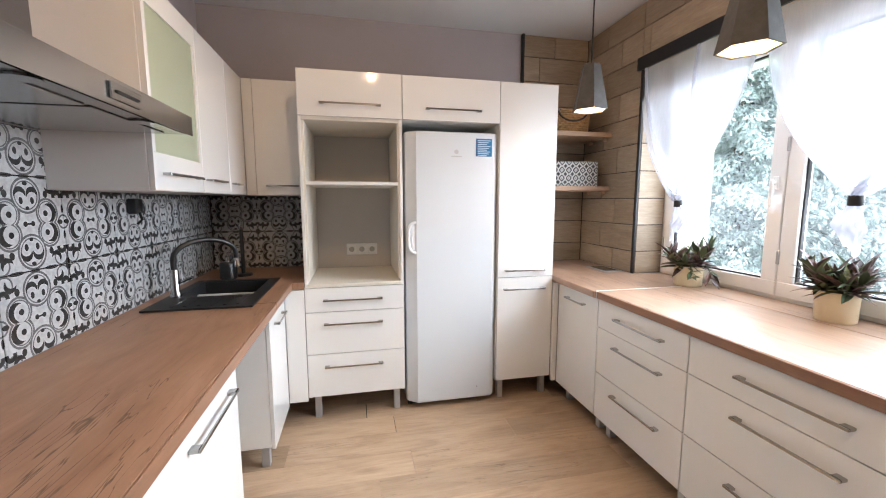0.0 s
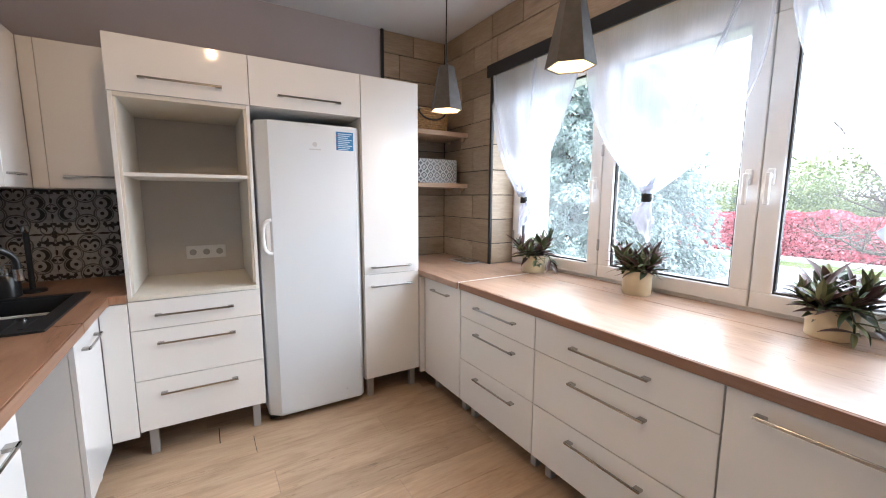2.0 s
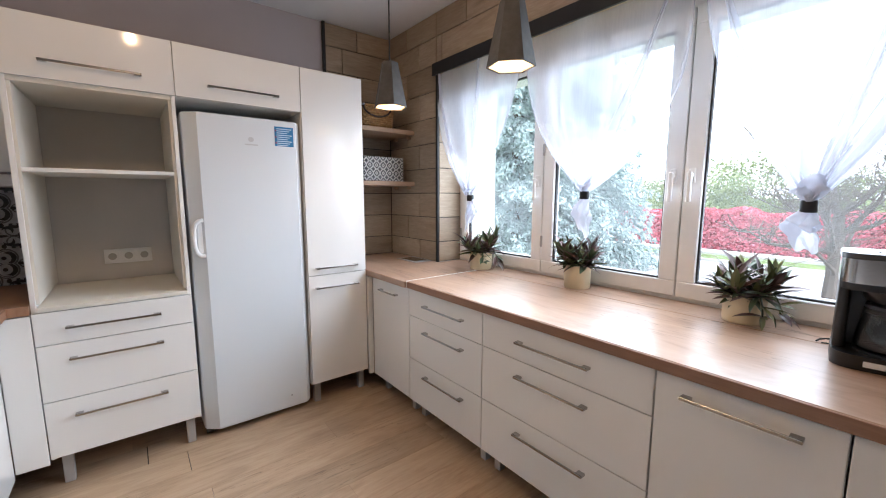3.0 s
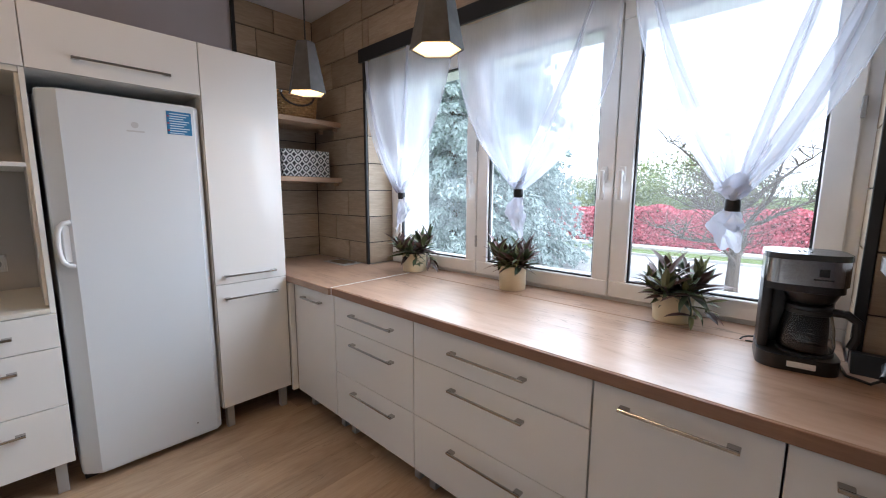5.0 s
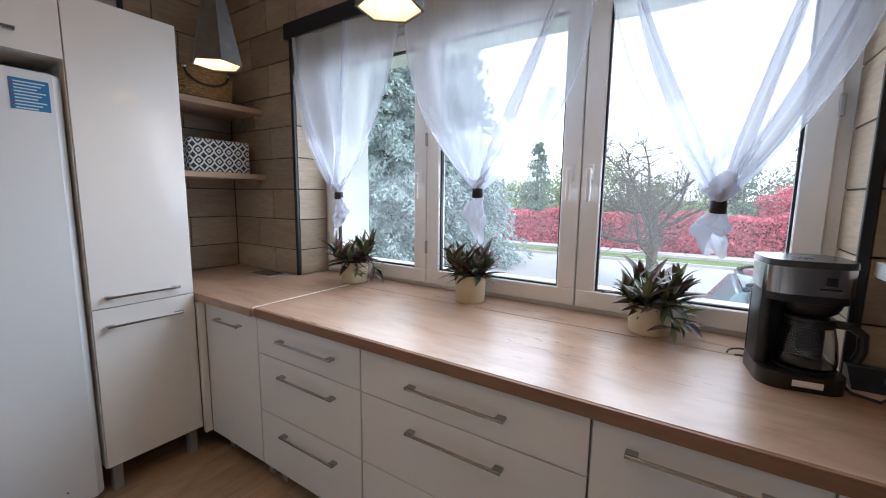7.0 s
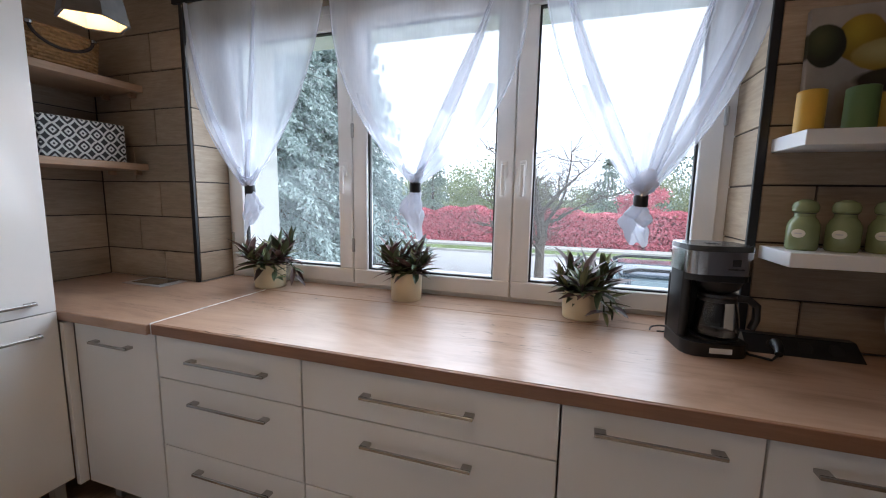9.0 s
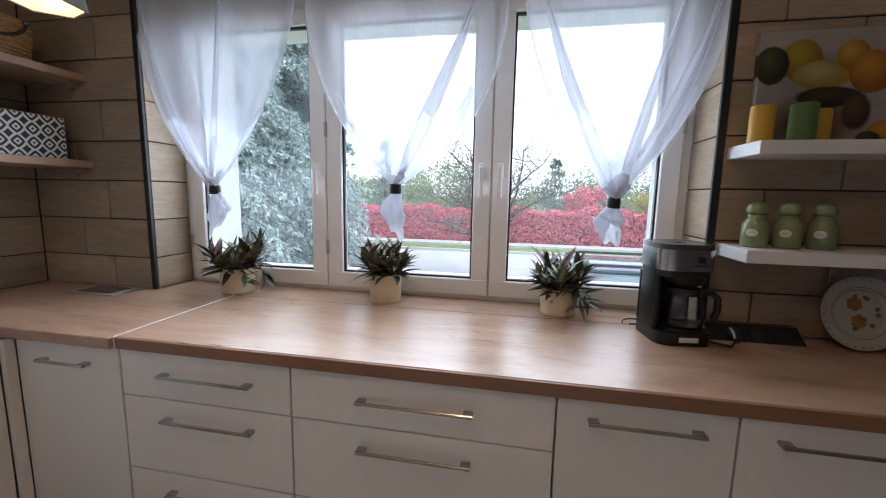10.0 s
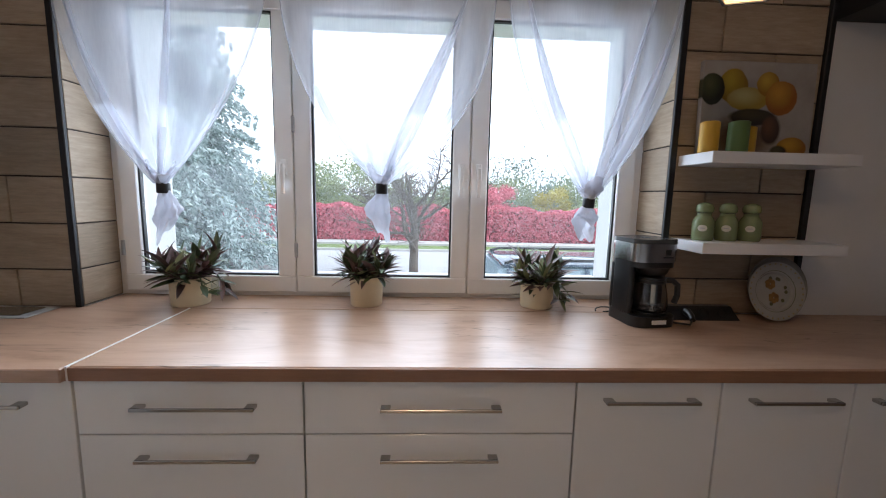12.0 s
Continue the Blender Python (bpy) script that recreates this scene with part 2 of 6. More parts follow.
structure("wall_south", boxes((XL - 0.2, XR + 0.5, YN - 0.2, YN, 0, ZC)), GREY_WALL, "plain grey painted wall", "wall")
wall_east = structure("wall_east", boxes((XR, XR + 0.5, YN, WY0, 0, ZC), (XR, XR + 0.5, WY1, YB, 0, ZC), (XR, XR + 0.5, WY0, WY1, 0, WZ0), (XR, XR + 0.5, WY0, WY1, WZ1, ZC)), WHITE_WALL, "white wall clad in wood-look tiles round a window", "wall")

# ---- window ----
window = thing("window_1", (2.09, 1.08, WZ0), "wide white plastic window with three sashes", "window", kind="structure")
FZ0, FZ1 = 0.872, 2.24
frame_bm = boxes((2.06, 2.13, WY0, WY1, FZ0 - 0.03, FZ0 + 0.035), (2.06, 2.13, WY0, WY1, FZ1 - 0.06, FZ1 + 0.02),
                 (2.06, 2.13, WY0, WY0 + 0.06, FZ0 + 0.035, FZ1 - 0.06), (2.06, 2.13, WY1 - 0.055, WY1, FZ0 + 0.035, FZ1 - 0.06),
                 (2.062, 2.128, 1.46, 1.51, FZ0 + 0.035, FZ1 - 0.06), (2.062, 2.128, 0.655, 0.705, FZ0 + 0.035, FZ1 - 0.06), bevel=0.003)
part("window_frame", frame_bm, PVC, window)
GLASS = material("window_glass", (1, 1, 1), 0.0, Transmission_Weight=1.0, IOR=1.03)
gn = GLASS.node_tree.nodes
g_mix, g_tr, g_gl, g_fr = gn.new("ShaderNodeMixShader"), gn.new("ShaderNodeBsdfTransparent"), gn.new("ShaderNodeBsdfGlossy"), gn.new("ShaderNodeFresnel")
g_gl.inputs["Roughness"].default_value = 0.0
g_fr.inputs["IOR"].default_value = 1.45
link(GLASS, g_fr.outputs[0], g_mix.inputs[0])
link(GLASS, g_tr.outputs[0], g_mix.inputs[1])
link(GLASS, g_gl.outputs[0], g_mix.inputs[2])
# pale translucent veil mixed into the panes, imitating bright haze and glare outside
g_veil, g_veil_mix = gn.new("ShaderNodeBsdfTranslucent"), gn.new("ShaderNodeMixShader")
g_veil.inputs[0].default_value = (0.86, 0.88, 0.90, 1)
g_veil_mix.inputs[0].default_value = 0.05
link(GLASS, maths(GLASS, "ADD", maths(GLASS, "MULTIPLY", noise_at(GLASS, coords(GLASS), 5, 4), 0.05), 0.025), g_veil_mix.inputs[0])
link(GLASS, g_mix.outputs[0], g_veil_mix.inputs[1])
link(GLASS, g_veil.outputs[0], g_veil_mix.inputs[2])
link(GLASS, g_veil_mix.outputs[0], gn["Material Output"].inputs[0])


def sash(y0, y1, handle_y, hinge_y):
    """A sash between y0 and y1 with its pane, gasket and handle."""
    z0, z1, w = FZ0 + 0.012, FZ1 - 0.03, 0.078
    bm = boxes((2.04, 2.10, y0, y1, z0, z0 + w), (2.04, 2.10, y0, y1, z1 - w, z1), (2.04, 2.10, y0, y0 + w, z0 + w, z1 - w), (2.04, 2.10, y1 - w, y1, z0 + w, z1 - w), bevel=0.004)
    s = part("sash", bm, PVC, window)
    g = 0.008
    part("gasket", boxes((2.055, 2.075, y0 + w - 0.002, y1 - w + 0.002, z0 + w - 0.002, z0 + w + g), (2.055, 2.075, y0 + w - 0.002, y1 - w + 0.002, z1 - w - g, z1 - w + 0.002),
                         (2.055, 2.075, y0 + w - 0.002, y0 + w + g, z0 + w + g, z1 - w - g), (2.055, 2.075, y1 - w - g, y1 - w + 0.002, z0 + w + g, z1 - w - g)), GASKET, s, "black rubber gasket")
    pb = bmesh.new()
    pb.faces.new([pb.verts.new((2.064, y, z)) for y, z in ((y0 + w, z0 + w), (y0 + w, z1 - w), (y1 - w, z1 - w), (y1 - w, z0 + w))])
    pane = part("pane", pb, GLASS, s)
    pane.visible_shadow = False
    hb = boxes((2.028, 2.04, handle_y - 0.014, handle_y + 0.014, 1.43, 1.50), (2.010, 2.030, handle_y - 0.009, handle_y + 0.009, 1.455, 1.475), (1.998, 2.012, handle_y - 0.010, handle_y + 0.010, 1.345, 1.482), bevel=0.004)
    part("sash_handle", hb, PVC, s)
    for hz in (1.05, 1.62, 2.05):
        part("hinge", boxes((2.03, 2.05, hinge_y - 0.007, hinge_y + 0.007, hz, hz + 0.07), bevel=0.003), LEG, s)


sash(1.488, 2.262, 1.525, 2.262)
sash(0.683, 1.482, 0.722, 1.482)
sash(-0.097, 0.677, 0.640, -0.097)
# outer reveal linings of white plaster
structure("trim_reveal", boxes((2.131, 2.40, WY0, WY0 + 0.05, WZ0, WZ1), (2.131, 2.40, WY1 - 0.05, WY1, WZ0, WZ1), (2.131, 2.40, WY0 + 0.05, WY1 - 0.05, FZ1 - 0.05, WZ1), (2.131, 2.43, WY0 + 0.05, WY1 - 0.05, WZ0, FZ0 + 0.04)), PLASTER, "white plastered outer window reveal", "trim")
structure("trim_corner", boxes((1.822, 1.838, WY1 - 0.012, WY1 + 0.012, RT, 2.30), (1.822, 1.838, WY0 - 0.014, WY0 + 0.012, RT, 2.30), bevel=0.002), BLACK_TRIM, "black metal tile edge trim beside the window", "trim")
structure("trim_wall_end", boxes((1.815, 1.838, -0.752, -0.729, RT, ZC), (1.24, 1.262, 2.955, 2.979, 2.10, ZC), bevel=0.002), BLACK_TRIM, "black metal strip ending the wood-look tiles", "trim")

# ---- worktops ----
right_top = thing("worktop", (1.5, 1.0, RT - 0.045), "pale oak laminate worktop running under the window", "worktop", kind="")
part("slab", boxes((1.262, 1.828, -1.25, 1.853, RT - 0.04, RT), bevel=0.003), [WORKTOP], right_top)
part("corner_slab", boxes((1.240, 1.838, 1.859, 2.975, RT - 0.04, RT), bevel=0.003), [WORKTOP], right_top)
part("shaded_edge", boxes((1.255, 1.2615, -1.25, 1.853, RT - 0.041, RT - 0.002), (1.255, 1.2615, 1.859, 2.334, RT - 0.041, RT - 0.002), bevel=0.0015), WORKTOP_EDGE_SHADE, right_top, "oak worktop edge with shade in its colour")
part("joint_strip", boxes((1.256, 1.826, 1.8535, 1.8585, RT - 0.039, RT + 0.0015)), PVC, right_top, "thin white joint strip")
part("sill_board", boxes((1.831, 2.058, WY0 + 0.014, WY1 - 0.014, RT - 0.035, RT), bevel=0.002), [WORKTOP], right_top)


# ---- cabinets ----
def bar_handle(parent, a, b, out):
    """A flat bar handle from a to b on a front; out is the way off the front."""
    a, b, out = Vector(a), Vector(b), Vector(out)
    way = (b - a).normalized()
    bm = bmesh.new()

    def block(center, along, deep, high):
        made = bmesh.ops.create_cube(bm, size=1.0)["verts"]
        up = Vector((0, 0, 1))
        for v in made:
            c = v.co.copy()
            v.co = Vector(center) + way * c.x * along + out * c.y * deep + up * c.z * high
    block((a + b) / 2 + out * 0.027, (b - a).length, 0.007, 0.010)
    for e, s in ((a, 1), (b, -1)):
        block(e + way * s * 0.014 + out * 0.014, 0.028, 0.028, 0.010)
    bmesh.ops.bevel(bm, geom=list(bm.edges), offset=0.0012, segments=1, affect="EDGES")
    return part("handle", bm, CHROME, parent, "brushed steel bar handle")


def legs(cab, spots, top):
    for x, y in spots:
        part("leg", boxes((x - 0.02, x + 0.02, y - 0.02, y + 0.02, 0, top), bevel=0.003), LEG, cab, "grey plastic cabinet leg")


def east_cabinet(y0, y1, splits, handles, label):
    """A base cabinet under the window whose fronts face -x. splits: front edges in z from the top."""
    g = 0.0018
    cab = thing("base_cabinet", (1.55, (y0 + y1) / 2, 0), label, "cabinet", "base cabinets under the window")
    part("body", boxes((1.292, 1.80, y0 + 0.001, y1 - 0.001, 0.13, RT - 0.042)), BODY_WHITE, cab)
    for n, (z1, z0) in enumerate(zip(splits, splits[1:])):
        f = part("drawer_front" if len(splits) > 2 else "door", boxes((1.272, 1.290, y0 + g, y1 - g, z0 + g, z1 - g), bevel=0.0015), GLOSS_WHITE, cab)
        hz = handles[n][0]
        bar_handle(f, (1.272, handles[n][1], hz), (1.272, handles[n][2], hz), (-1, 0, 0))
    legs(cab, [(1.36, y0 + 0.05), (1.36, y1 - 0.05), (1.74, y0 + 0.05), (1.74, y1 - 0.05)], 0.13)


T = RT - 0.046
DRAWERS = "white gloss drawer cabinet with steel bar handles"
east_cabinet(1.86, 2.31, (T, 0.115), [(0.752, 1.98, 2.19)], "white gloss corner cabinet with one door")
east_cabinet(1.222, 1.856, (T, 0.655, 0.385, 0.115), [(0.745, 1.352, 1.69), (0.588, 1.352, 1.69), (0.318, 1.352, 1.69)], DRAWERS)
east_cabinet(0.427, 1.220, (T, 0.655, 0.385, 0.115), [(0.742, 0.651, 0.999), (0.585, 0.655, 0.999), (0.315, 0.651, 0.999)], "wide " + DRAWERS)
DOOR = "white gloss base cabinet with one door"
east_cabinet(-0.015, 0.425, (T, 0.115), [(0.765, 0.063, 0.345)], DOOR)
east_cabinet(-0.432, -0.017, (T, 0.115), [(0.765, -0.375, -0.10)], DOOR)
east_cabinet(-0.85, -0.434, (T, 0.115), [(0.765, -0.77, -0.49)], DOOR)
east_cabinet(-1.25, -0.852, (T, 0.115), [(0.765, -1.17, -0.91)], DOOR)

YF = 2.335  # front plane of the tall units


def north_front(parent, name, x0, x1, z0, z1, handle=None):
    g = 0.0018
    f = part(name, boxes((x0 + g, x1 - g, YF, YF + 0.018, z0 + g, z1 - g), bevel=0.0015), GLOSS_WHITE, parent)
    if handle:
        z, a, b = handle
        bar_handle(f, (a, YF, z), (b, YF, z), (0, -1, 0))
    return f


oven_unit = thing("oven_cabinet", (-0.085, 2.65, 0), "tall white cabinet with an empty oven niche and drawers", "cabinet")
X0, X1 = -0.386, 0.214
part("side_panel", boxes((X0, X0 + 0.018, YF + 0.02, YB - 0.02, 0.15, 2.118), bevel=0.001), BODY_WHITE, oven_unit)
part("side_panel", boxes((X1 - 0.018, X1, YF + 0.02, YB - 0.02, 0.15, 2.118), bevel=0.001), BODY_WHITE, oven_unit)
part("niche_side", boxes((X0 + 0.0185, X0 + 0.030, YF + 0.03, YB - 0.02, RT + 0.02, 1.84)), CREAM_BODY, oven_unit)
part("niche_side", boxes((X1 - 0.030, X1 - 0.0185, YF + 0.03, YB - 0.02, RT + 0.02, 1.84)), CREAM_BODY, oven_unit)
part("drawer_box", boxes((X0 + 0.019, X1 - 0.019, YF + 0.021, YB - 0.03, 0.16, RT - 0.012)), BODY_WHITE, oven_unit)
part("niche_floor", boxes((X0 + 0.0185, X1 - 0.0185, YF + 0.004, YB - 0.03, RT - 0.010, RT + 0.008), bevel=0.001), CREAM_BODY, oven_unit, "cream chipboard niche floor")
part("shelf", boxes((X0 + 0.031, X1 - 0.031, YF + 0.015, YB - 0.03, 1.470, 1.488), bevel=0.001), BODY_WHITE, oven_unit)
part("top_box", boxes((X0 + 0.019, X1 - 0.019, YF + 0.021, YB - 0.03, 1.842, 2.116)), CREAM_BODY, oven_unit)
north_front(oven_unit, "flap_door", X0, X1, 1.860, 2.120, (1.932, -0.262, 0.086))
north_front(oven_unit, "drawer_front", X0, X1, 0.700, 0.852, (0.776, -0.279, 0.075))
north_front(oven_unit, "drawer_front", X0, X1, 0.434, 0.700, (0.627, -0.279, 0.075))
north_front(oven_unit, "drawer_front", X0, X1, 0.160, 0.434, (0.356, -0.283, 0.073))
legs(oven_unit, [(X0 + 0.05, YF + 0.07), (X1 - 0.05, YF + 0.07), (X0 + 0.05, YB - 0.10), (X1 - 0.05, YB - 0.10)], 0.155)
structure("trim_niche_back", boxes((X0 + 0.02, X1 - 0.02, YB - 0.012, YB - 0.001, RT, 1.86)), NICHE_GREY, "grey painted wall seen inside the empty niche", "trim")

bridge = thing("wall_cabinet", (0.52, 2.65, 1.86), "white gloss flap cabinet above the fridge", "cabinet")
part("body", boxes((0.2155, 0.8355, YF + 0.021, YB - 0.02, 1.862, 2.118)), BODY_WHITE, bridge)
north_front(bridge, "flap_door", 0.2145, 0.8360, 1.860, 2.120, (1.927, 0.355, 0.707))

larder = thing("tall_cabinet", (1.035, 2.65, 0), "tall white gloss larder cabinet beside the fridge", "cabinet")
part("body", boxes((0.8365, 1.236, YF + 0.021, YB - 0.02, 0.142, 2.118), bevel=0.001), BODY_WHITE, larder)
north_front(larder, "door", 0.8365, 1.236, 0.866, 2.120, (0.914, 0.883, 1.166))
north_front(larder, "door", 0.8365, 1.236, 0.148, 0.866, (0.787, 0.877, 1.171))
legs(larder, [(0.885, YF + 0.07), (1.205, YF + 0.07), (0.885, YB - 0.10), (1.205, YB - 0.10)], 0.145)

solo("filler_panel", boxes((1.2375, 1.2715, 2.3115, 2.334, 0.12, RT - 0.046), bevel=0.0015), GLOSS_WHITE, (1.255, 2.32, 0.12), "white gloss filler strip beside the larder cabinet", "panel")

# ---- fridge ----
fridge = thing("fridge", (0.527, 2.70, 0), "tall white single-door fridge with rounded edges", "fridge")
part("body", boxes((0.232, 0.822, 2.42, YB - 0.04, 0.03, 1.795), bevel=0.012, seg=3), FRIDGE, fridge, smooth=True)
FY = 2.343  # the door's face
door_outline = [(0.232, 2.414), (0.234, 2.396), (0.240, 2.388), (0.298, FY), (0.798, FY), (0.824, 2.364), (0.827, 2.414)]
fd = bmesh.new()
rings = []
for z, inset in ((0.040, 0.010), (0.043, 0.004), (0.052, 0.0), (1.790, 0.0), (1.797, 0.003), (1.801, 0.009)):
    rings.append([fd.verts.new((x + (0.527 - x) / 0.3 * inset, y + (inset if y < 2.40 else 0), z)) for x, y in door_outline])
for a, b in zip(rings, rings[1:]):
    for k in range(len(a)):
        fd.faces.new((a[k], a[(k + 1) % len(a)], b[(k + 1) % len(a)], b[k]))
fd.faces.new(rings[0][::-1])
fd.faces.new(rings[-1])
bmesh.ops.recalc_face_normals(fd, faces=fd.faces)
fridge_door = part("door", fd, FRIDGE, fridge)
part("door_seal", boxes((0.238, 0.820, 2.4145, 2.4195, 0.06, 1.785)), LEG, fridge, "grey rubber door seal")
hpts = [(0.292, 2.347, 1.240), (0.272, 2.343, 1.236), (0.256, 2.345, 1.220), (0.249, 2.349, 1.190), (0.247, 2.351, 1.143), (0.249, 2.349, 1.096), (0.256, 2.345, 1.066), (0.272, 2.343, 1.050), (0.292, 2.347, 1.046)]
part("door_handle", tube(hpts, 0.0105, 12), FRIDGE_TRIM, fridge_door, "white plastic bow handle", smooth=True)
part("grip_recess", boxes((0.262, 0.290, 2.352, 2.362, 1.060, 1.226), bevel=0.004), FRIDGE_TRIM, fridge_door)
part("plinth", boxes((0.24, 0.814, 2.42, 2.44, 0.005, 0.045)), BLACK_PLASTIC, fridge)
for fx in (0.27, 0.785):
    part("foot", ring_solid([(0.02, 0.0), (0.02, 0.03)], 16, (fx, 2.46, 0)), BLACK_PLASTIC, fridge)

# ---- left run ----
XF = -0.50  # front plane of the left cabinets
left_top = thing("worktop", (-0.77, 1.2, LT - 0.04), "warm brown oak laminate worktop with an inset sink", "worktop")
SX0, SX1, SY0, SY1 = -1.0, -0.545, 1.80, 2.48  # the sink's rim
JY = 1.866  # the joint between the slabs
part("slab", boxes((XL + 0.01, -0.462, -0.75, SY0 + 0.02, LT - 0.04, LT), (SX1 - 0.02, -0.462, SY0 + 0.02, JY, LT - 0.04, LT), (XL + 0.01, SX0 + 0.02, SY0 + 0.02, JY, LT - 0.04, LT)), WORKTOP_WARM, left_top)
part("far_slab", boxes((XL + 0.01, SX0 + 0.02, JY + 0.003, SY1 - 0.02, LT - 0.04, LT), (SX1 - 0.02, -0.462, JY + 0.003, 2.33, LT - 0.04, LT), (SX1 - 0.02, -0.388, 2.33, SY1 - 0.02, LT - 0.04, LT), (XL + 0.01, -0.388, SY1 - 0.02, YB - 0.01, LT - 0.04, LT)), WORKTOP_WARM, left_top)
part("shaded_edge", boxes((-0.4615, -0.455, -0.75, JY, LT - 0.041, LT - 0.002), (-0.4615, -0.455, JY + 0.003, 2.33, LT - 0.041, LT - 0.002), bevel=0.0015), WORKTOP_EDGE_SHADE, left_top, "oak edge darkened with painted shade")
part("joint_strip", boxes((SX1 + 0.002, -0.458, JY, JY + 0.003, LT - 0.038, LT + 0.001)), CHROME, left_top, "thin aluminium joint strip")


def west_cabinet(y0, y1, doors, label):
    cab = thing("base_cabinet", (-0.78, (y0 + y1) / 2, 0), label, "cabinet", "base cabinets along the splashback")
    part("body", boxes((XL + 0.03, XF - 0.021, y0 + 0.001, y1 - 0.001, 0.13, LT - 0.21), (XL + 0.03, XF - 0.021, y0 + 0.001, y0 + 0.019, LT - 0.21, LT - 0.042), (XL + 0.03, XF - 0.021, y1 - 0.019, y1 - 0.001, LT - 0.21, LT - 0.042)), BODY_WHITE, cab)
    g = 0.0018
    for a, b, h0, h1 in doors:
        f = part("door", boxes((XF - 0.019, XF, a + g, b - g, 0.12, LT - 0.046), bevel=0.0015), GLOSS_WHITE, cab)
        if h0 is not None:
            bar_handle(f, (XF, h0, 0.745), (XF, h1, 0.745), (1, 0, 0))
    legs(cab, [(XF - 0.06, y0 + 0.06), (XF - 0.06, y1 - 0.06), (XL + 0.09, y0 + 0.06), (XL + 0.09, y1 - 0.06)], 0.13)
    return cab


west_cabinet(-0.75, -0.05, [(-0.75, -0.05, -0.60, -0.25)], "white gloss base cabinet with a steel bar handle")
west_cabinet(-0.048, 0.65, [(-0.048, 0.65, 0.1, 0.45)], "white gloss base cabinet with a steel bar handle")
west_cabinet(0.652, 1.35, [(0.652, 1.35, 0.93, 1.27)], "white gloss base cabinet beside an open appliance gap")
west_cabinet(1.905, 2.33, [(1.905, 2.33, 2.0, 2.24)], "white gloss sink cabinet with one door")
solo("filler_panel", boxes((-0.498, -0.388, 2.331, 2.349, 0.14, LT - 0.046), bevel=0.0015), GLOSS_WHITE, (-0.44, 2.34, 0.14), "white gloss filler panel in the cabinet corner", "panel")

# ---- wall cabinets on the left ----
XU = -0.752
FROST = material("frosted_green_glass", (0.40, 0.44, 0.32), 0.35, Specular_IOR_Level=0.5)
fv = coords(FROST)
bump(FROST, noise_at(FROST, fv, 400, 2), 0.05, 0.0005)


def west_wall_cabinet(y0, y1, glass, h0, h1, label):
    z0, z1, g = 1.41, 2.135, 0.0018
    cab = thing("wall_cabinet", (-0.92, (y0 + y1) / 2, z0), label, "cabinet", "wall cabinets over the splashback")
    part("body", boxes((XL + 0.003, XU - 0.02, y0 + 0.0005, y1 - 0.0005, z0, z1), bevel=0.001), BODY_WHITE, cab)
    if glass:
        a, b, c, d = y0 + 0.025, y1 - 0.025, 1.545, 2.045
        f = part("door", boxes((XU - 0.019, XU, y0 + g, y1 - g, z0 + g, c), bevel=0.001), GLOSS_WHITE, cab)
        for rail in ((XU - 0.019, XU, y0 + g, y1 - g, d, z1 - g), (XU - 0.019, XU, y0 + g, a, c, d), (XU - 0.019, XU, b, y1 - g, c, d)):
            part("door_rail", boxes(rail), GLOSS_WHITE, f)
        part("glass_panel", boxes((XU - 0.014, XU - 0.006, a - 0.004, b + 0.004, c - 0.004, d + 0.004)), FROST, f, "frosted greenish glass")
    else:
        f = part("door", boxes((XU - 0.019, XU, y0 + g, y1 - g, z0 + g, z1 - g), bevel=0.0015), GLOSS_WHITE, cab)
    bar_handle(f, (XU, h0, 1.472), (XU, h1, 1.472), (1, 0, 0))


west_wall_cabinet(1.47, 1.925, True, 1.53, 1.86, "white wall cabinet with a frosted glass door")
west_wall_cabinet(1.927, 2.33, False, 1.96, 2.20, "white gloss wall cabinet with one door")
west_wall_cabinet(2.332, 2.66, False, 2.36, 2.50, "white gloss corner wall cabinet")
bu = thing("wall_cabinet", (-0.55, 2.8, 1.41), "white gloss wall cabinet beside the oven unit", "cabinet")
part("body", boxes((XU + 0.002, -0.388, 2.682, YB - 0.003, 1.41, 2.135)), BODY_WHITE, bu)
buf = part("door", boxes((-0.69, -0.388, 2.662, 2.680, 1.412, 2.133), bevel=0.0015), GLOSS_WHITE, bu)
part("filler", boxes((XU + 0.001, -0.692, 2.662, 2.680, 1.412, 2.133), bevel=0.0015), GLOSS_WHITE, bu)
bar_handle(buf, (-0.63, 2.662, 1.472), (-0.43, 2.662, 1.472), (0, -1, 0))

# ---- pendant lamps ----
CONCRETE = painted("grey_concrete", (0.075, 0.071, 0.068), 0.85, 0.18, 25, 0.3, 200)
SHADE_IN = painted("cream_shade_lining", (0.72, 0.54, 0.34), 0.6, 0.03, 10, 0.02)
BULB = material("bulb_glow", (1, 0.9, 0.7), 0.4)
principled(BULB).inputs["Emission Color"].default_value = (1.0, 0.74, 0.42, 1)
principled(BULB).inputs["Emission Strength"].default_value = 5.0
CABLE = material("black_cable", (0.015, 0.015, 0.015), 0.5)


def hexa(rings, at, turn):
    bm = bmesh.new()
    rows = []
    for r, z in rings:
        rows.append([bm.verts.new((at[0] + r * math.cos(turn + k * math.pi / 3), at[1] + r * math.sin(turn + k * math.pi / 3), at[2] + z)) for k in range(6)])
    for a, b in zip(rows, rows[1:]):
        for k in range(6):
            bm.faces.new((a[k], a[(k + 1) % 6], b[(k + 1) % 6], b[k]))
    return bm, rows


